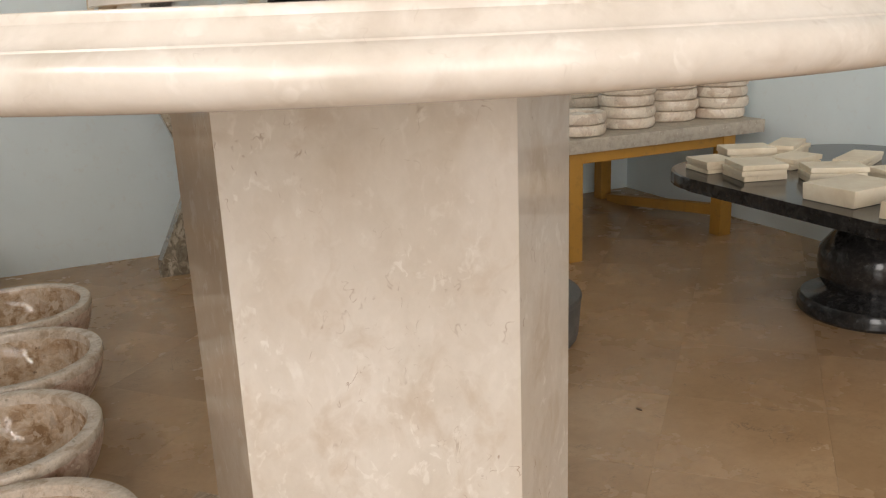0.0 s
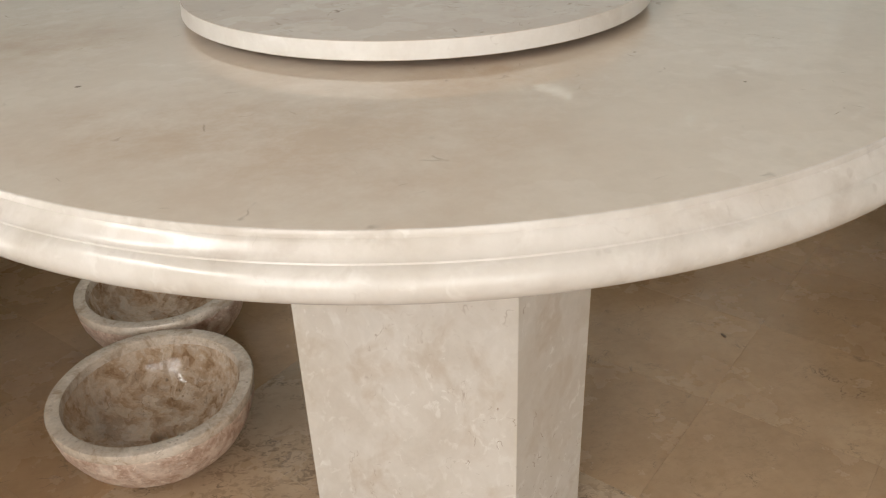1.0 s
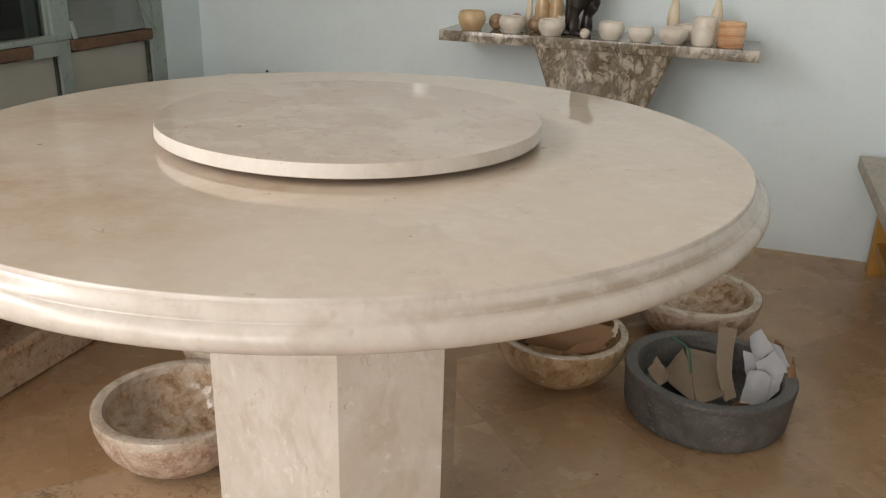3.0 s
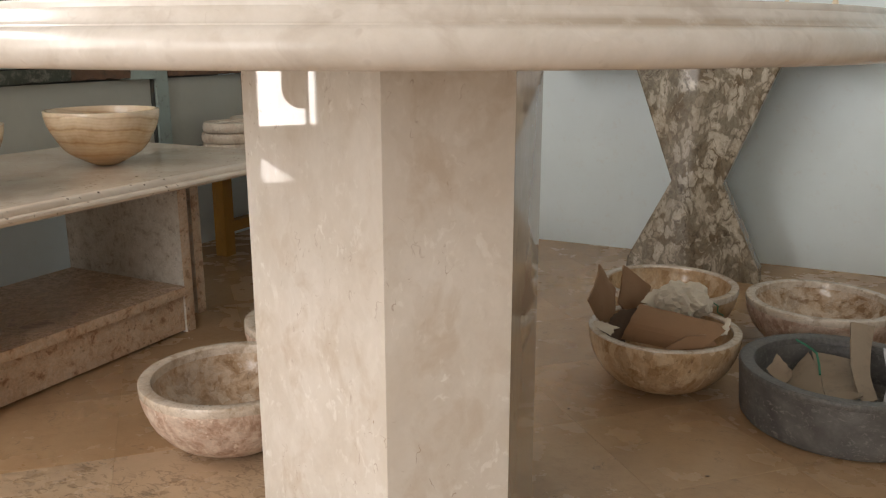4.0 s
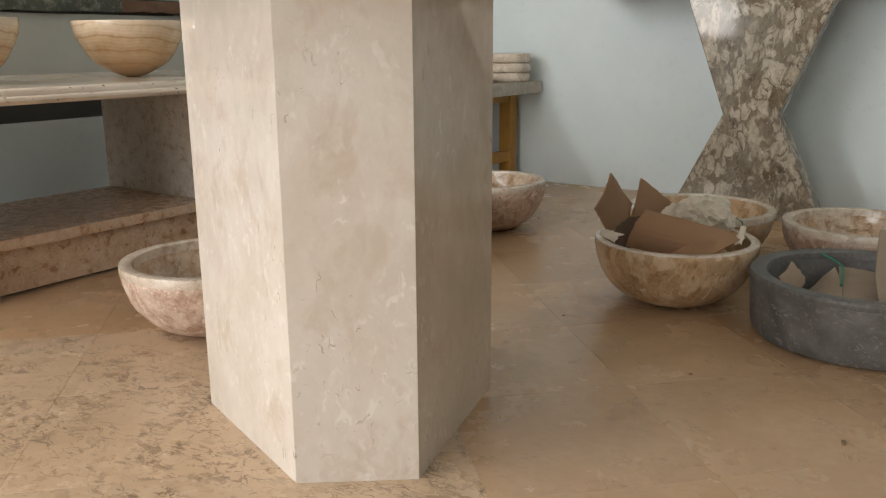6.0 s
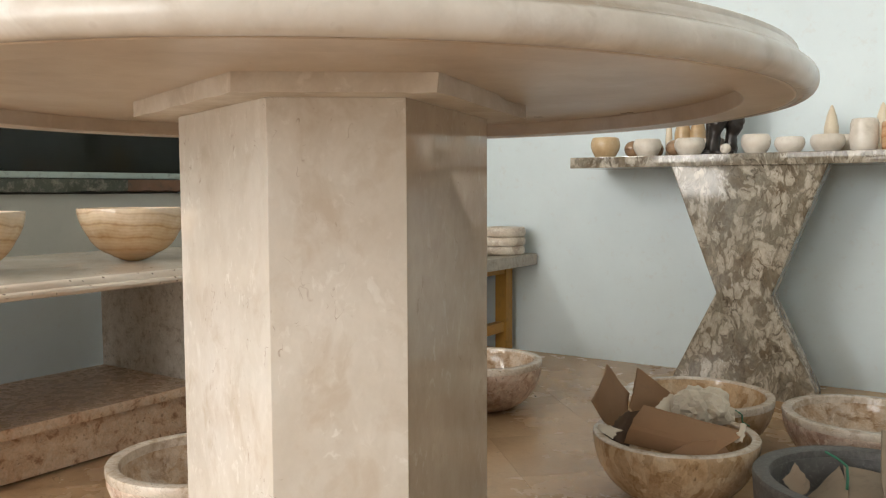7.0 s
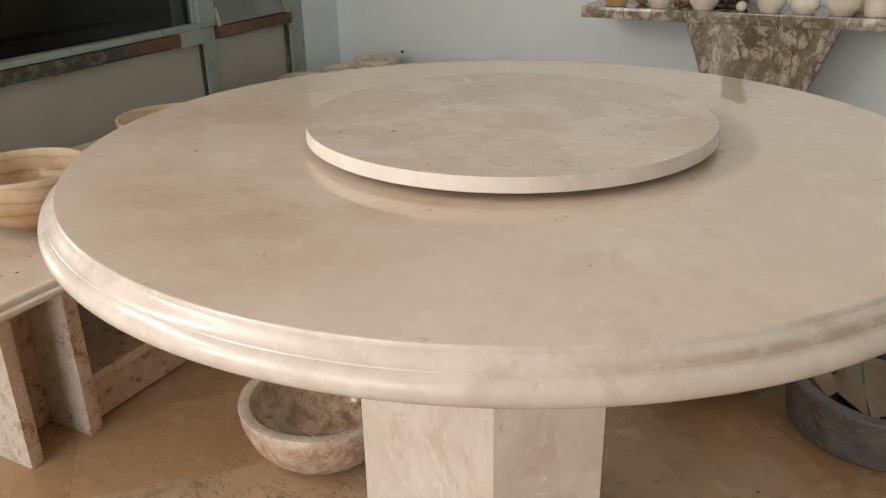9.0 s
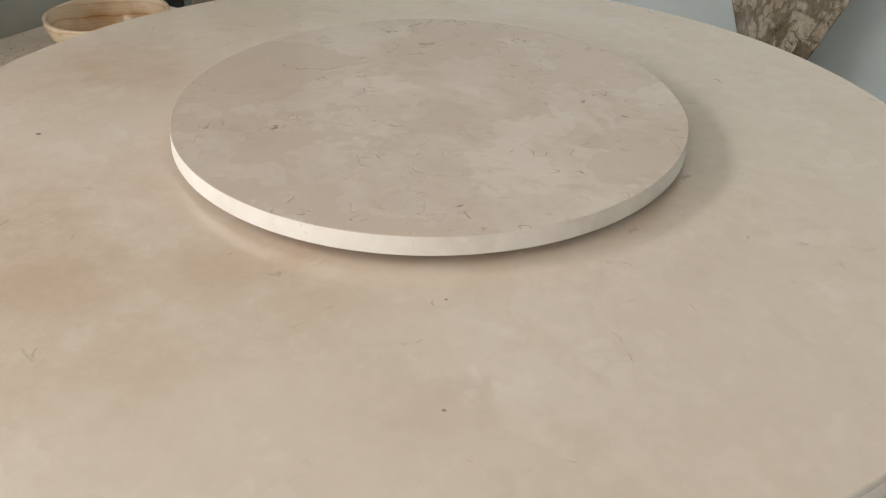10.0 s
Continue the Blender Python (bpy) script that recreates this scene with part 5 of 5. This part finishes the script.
def statue_mesh():
    """A rearing horse in dark carved stone."""
    bm = bmesh.new()
    limbs = [
        ([(-0.006, 0, 0.120), (0.014, 0, 0.165), (0.026, 0, 0.210), (0.046, 0, 0.262), (0.042, 0, 0.300)], [0.042, 0.050, 0.042, 0.048, 0.040]),
        ([(0.040, 0, 0.290), (0.032, 0, 0.330), (0.027, 0, 0.368), (0.032, 0, 0.388)], [0.042, 0.034, 0.029, 0.027]),
        ([(0.022, 0, 0.378), (0.044, 0, 0.390), (0.064, 0, 0.402), (0.080, 0, 0.411)], [0.028, 0.027, 0.020, 0.015]),
        ([(0.034, 0, 0.362), (0.052, 0, 0.366), (0.066, 0, 0.384)], [0.020, 0.018, 0.012]),
        ([(0.058, -0.020, 0.268), (0.086, -0.026, 0.284), (0.116, -0.028, 0.308), (0.124, -0.028, 0.268), (0.124, -0.028, 0.226)], [0.028, 0.022, 0.018, 0.016, 0.018]),
        ([(0.046, -0.036, 0.335), (0.040, -0.050, 0.305), (0.046, -0.056, 0.272), (0.044, -0.054, 0.245)], [0.022, 0.020, 0.016, 0.018]),
        ([(0.002, -0.026, 0.160), (-0.012, -0.032, 0.110), (-0.020, -0.030, 0.070), (-0.026, -0.028, 0.012)], [0.044, 0.034, 0.022, 0.024]),
        ([(0.038, 0.020, 0.165), (0.044, 0.022, 0.110), (0.030, 0.022, 0.065), (0.030, 0.022, 0.010)], [0.040, 0.034, 0.022, 0.024]),
        ([(-0.026, 0.010, 0.170), (-0.040, 0.012, 0.115), (-0.042, 0.012, 0.055), (-0.054, 0.010, 0.008)], [0.016, 0.018, 0.016, 0.014]),
        ([(0.014, -0.014, 0.388), (-0.004, -0.018, 0.394), (-0.014, -0.020, 0.398)], [0.012, 0.011, 0.006]),
        ([(0.020, 0.014, 0.394), (0.004, 0.018, 0.404)], [0.012, 0.006]),
        ([(0.010, 0, 0.378), (0.000, 0, 0.350), (0.000, 0, 0.318), (0.008, 0, 0.285)], [0.013, 0.014, 0.014, 0.010]),
    ]
    for pts, radii in limbs:
        fine, rr = [], []
        for i in range(len(pts) - 1):
            for k in range(4):
                f = k / 4
                s = f * f * (3 - 2 * f)
                fine.append(tuple(p + (q - p) * f for p, q in zip(pts[i], pts[i + 1])))
                rr.append(radii[i] + (radii[i + 1] - radii[i]) * s)
        end, first = Vector(pts[-1]), Vector(pts[0])
        fine.append(pts[-1])
        rr.append(radii[-1])
        tip = (end - Vector(fine[-2])).normalized()
        fine.append(tuple(end + tip * radii[-1] * 0.5))
        rr.append(radii[-1] * 0.7)
        root = (first - Vector(fine[1])).normalized()
        fine.insert(0, tuple(first + root * radii[0] * 0.5))
        rr.insert(0, radii[0] * 0.7)
        tmp = sweep(fine, rr, 14)
        me = bpy.data.meshes.new("limb")
        tmp.to_mesh(me)
        tmp.free()
        bm.from_mesh(me)
        bpy.data.meshes.remove(me)
    add_box(bm, -0.068, 0.050, -0.050, 0.045, 0.0, 0.014, 0.004)
    for v in bm.verts:
        v.co += 0.0045 * Vector((noise.noise(v.co * 55), noise.noise(v.co * 55 + Vector((5, 0, 0))), noise.noise(v.co * 55 + Vector((0, 7, 0)))))
        v.co.z = max(0.0, v.co.z)
    return bm


statue = mesh_object("statue", statue_mesh(), STATUE, 50)
skin = statue.modifiers.new("skin", "REMESH")
skin.mode, skin.voxel_size, skin.use_smooth_shade = "VOXEL", 0.0035, True
bpy.context.view_layer.update()
solid = bpy.data.meshes.new_from_object(statue.evaluated_get(bpy.context.evaluated_depsgraph_get()))
statue.modifiers.clear()
statue.data = solid
statue.matrix_world = pose(-0.008, 1.795, TOP, 0, 0, 8) @ Matrix.Diagonal((0.84, 0.9, 0.915, 1))
tagged(statue, "dark carved stone statue of a rearing horse on the console", "statue")

# ---------------------------------------------------------------- floor tiles, laid on the diagonal
PITCH, JOINT = 0.2865, 0.0002
half_tile = PITCH / 2 - JOINT / 2


def tile_mesh(name, material):
    bm = bmesh.new()
    steps = [(0.0, -0.0007), (0.0, -0.0002), (0.0003, 0.0)]
    rings = [[bm.verts.new((sx * (half_tile - i), sy * (half_tile - i), z)) for sx, sy in ((-1, -1), (1, -1), (1, 1), (-1, 1))] for i, z in steps]
    for a, b in zip(rings, rings[1:]):
        for k in range(4):
            j = (k + 1) % 4
            bm.faces.new((a[k], a[j], b[j], b[k]))
    bm.faces.new(rings[-1])
    finish(bm, 20)
    me = bpy.data.meshes.new(name)
    bm.to_mesh(me)
    bm.free()
    me.materials.append(material)
    return me


smooth_tile, mottled_tile = tile_mesh("tile", TILE), tile_mesh("tile", ROUGH_TILE)
D = PITCH * math.sqrt(2)
for i in range(-16, 12):
    for j in range(-12, 18):
        s = 0.195 + (i + 0.5) * D
        d = (0.395 if i >= 0 else -0.60) + (j + 0.5) * D
        x, y = (s + d) / 2, (s - d) / 2
        if y < -2.4 or not (X_LEFT - 0.15 < x < X_RIGHT + 0.15 and y < Y_BACK + 0.15):
            continue
        mottled = i < 0 and d > -0.60 and y < 0.35
        ob = new("tile", mottled_tile if mottled else smooth_tile)
        ob.parent = floor
        ob.matrix_world = pose(x, y, 0, 0, 0, 45)
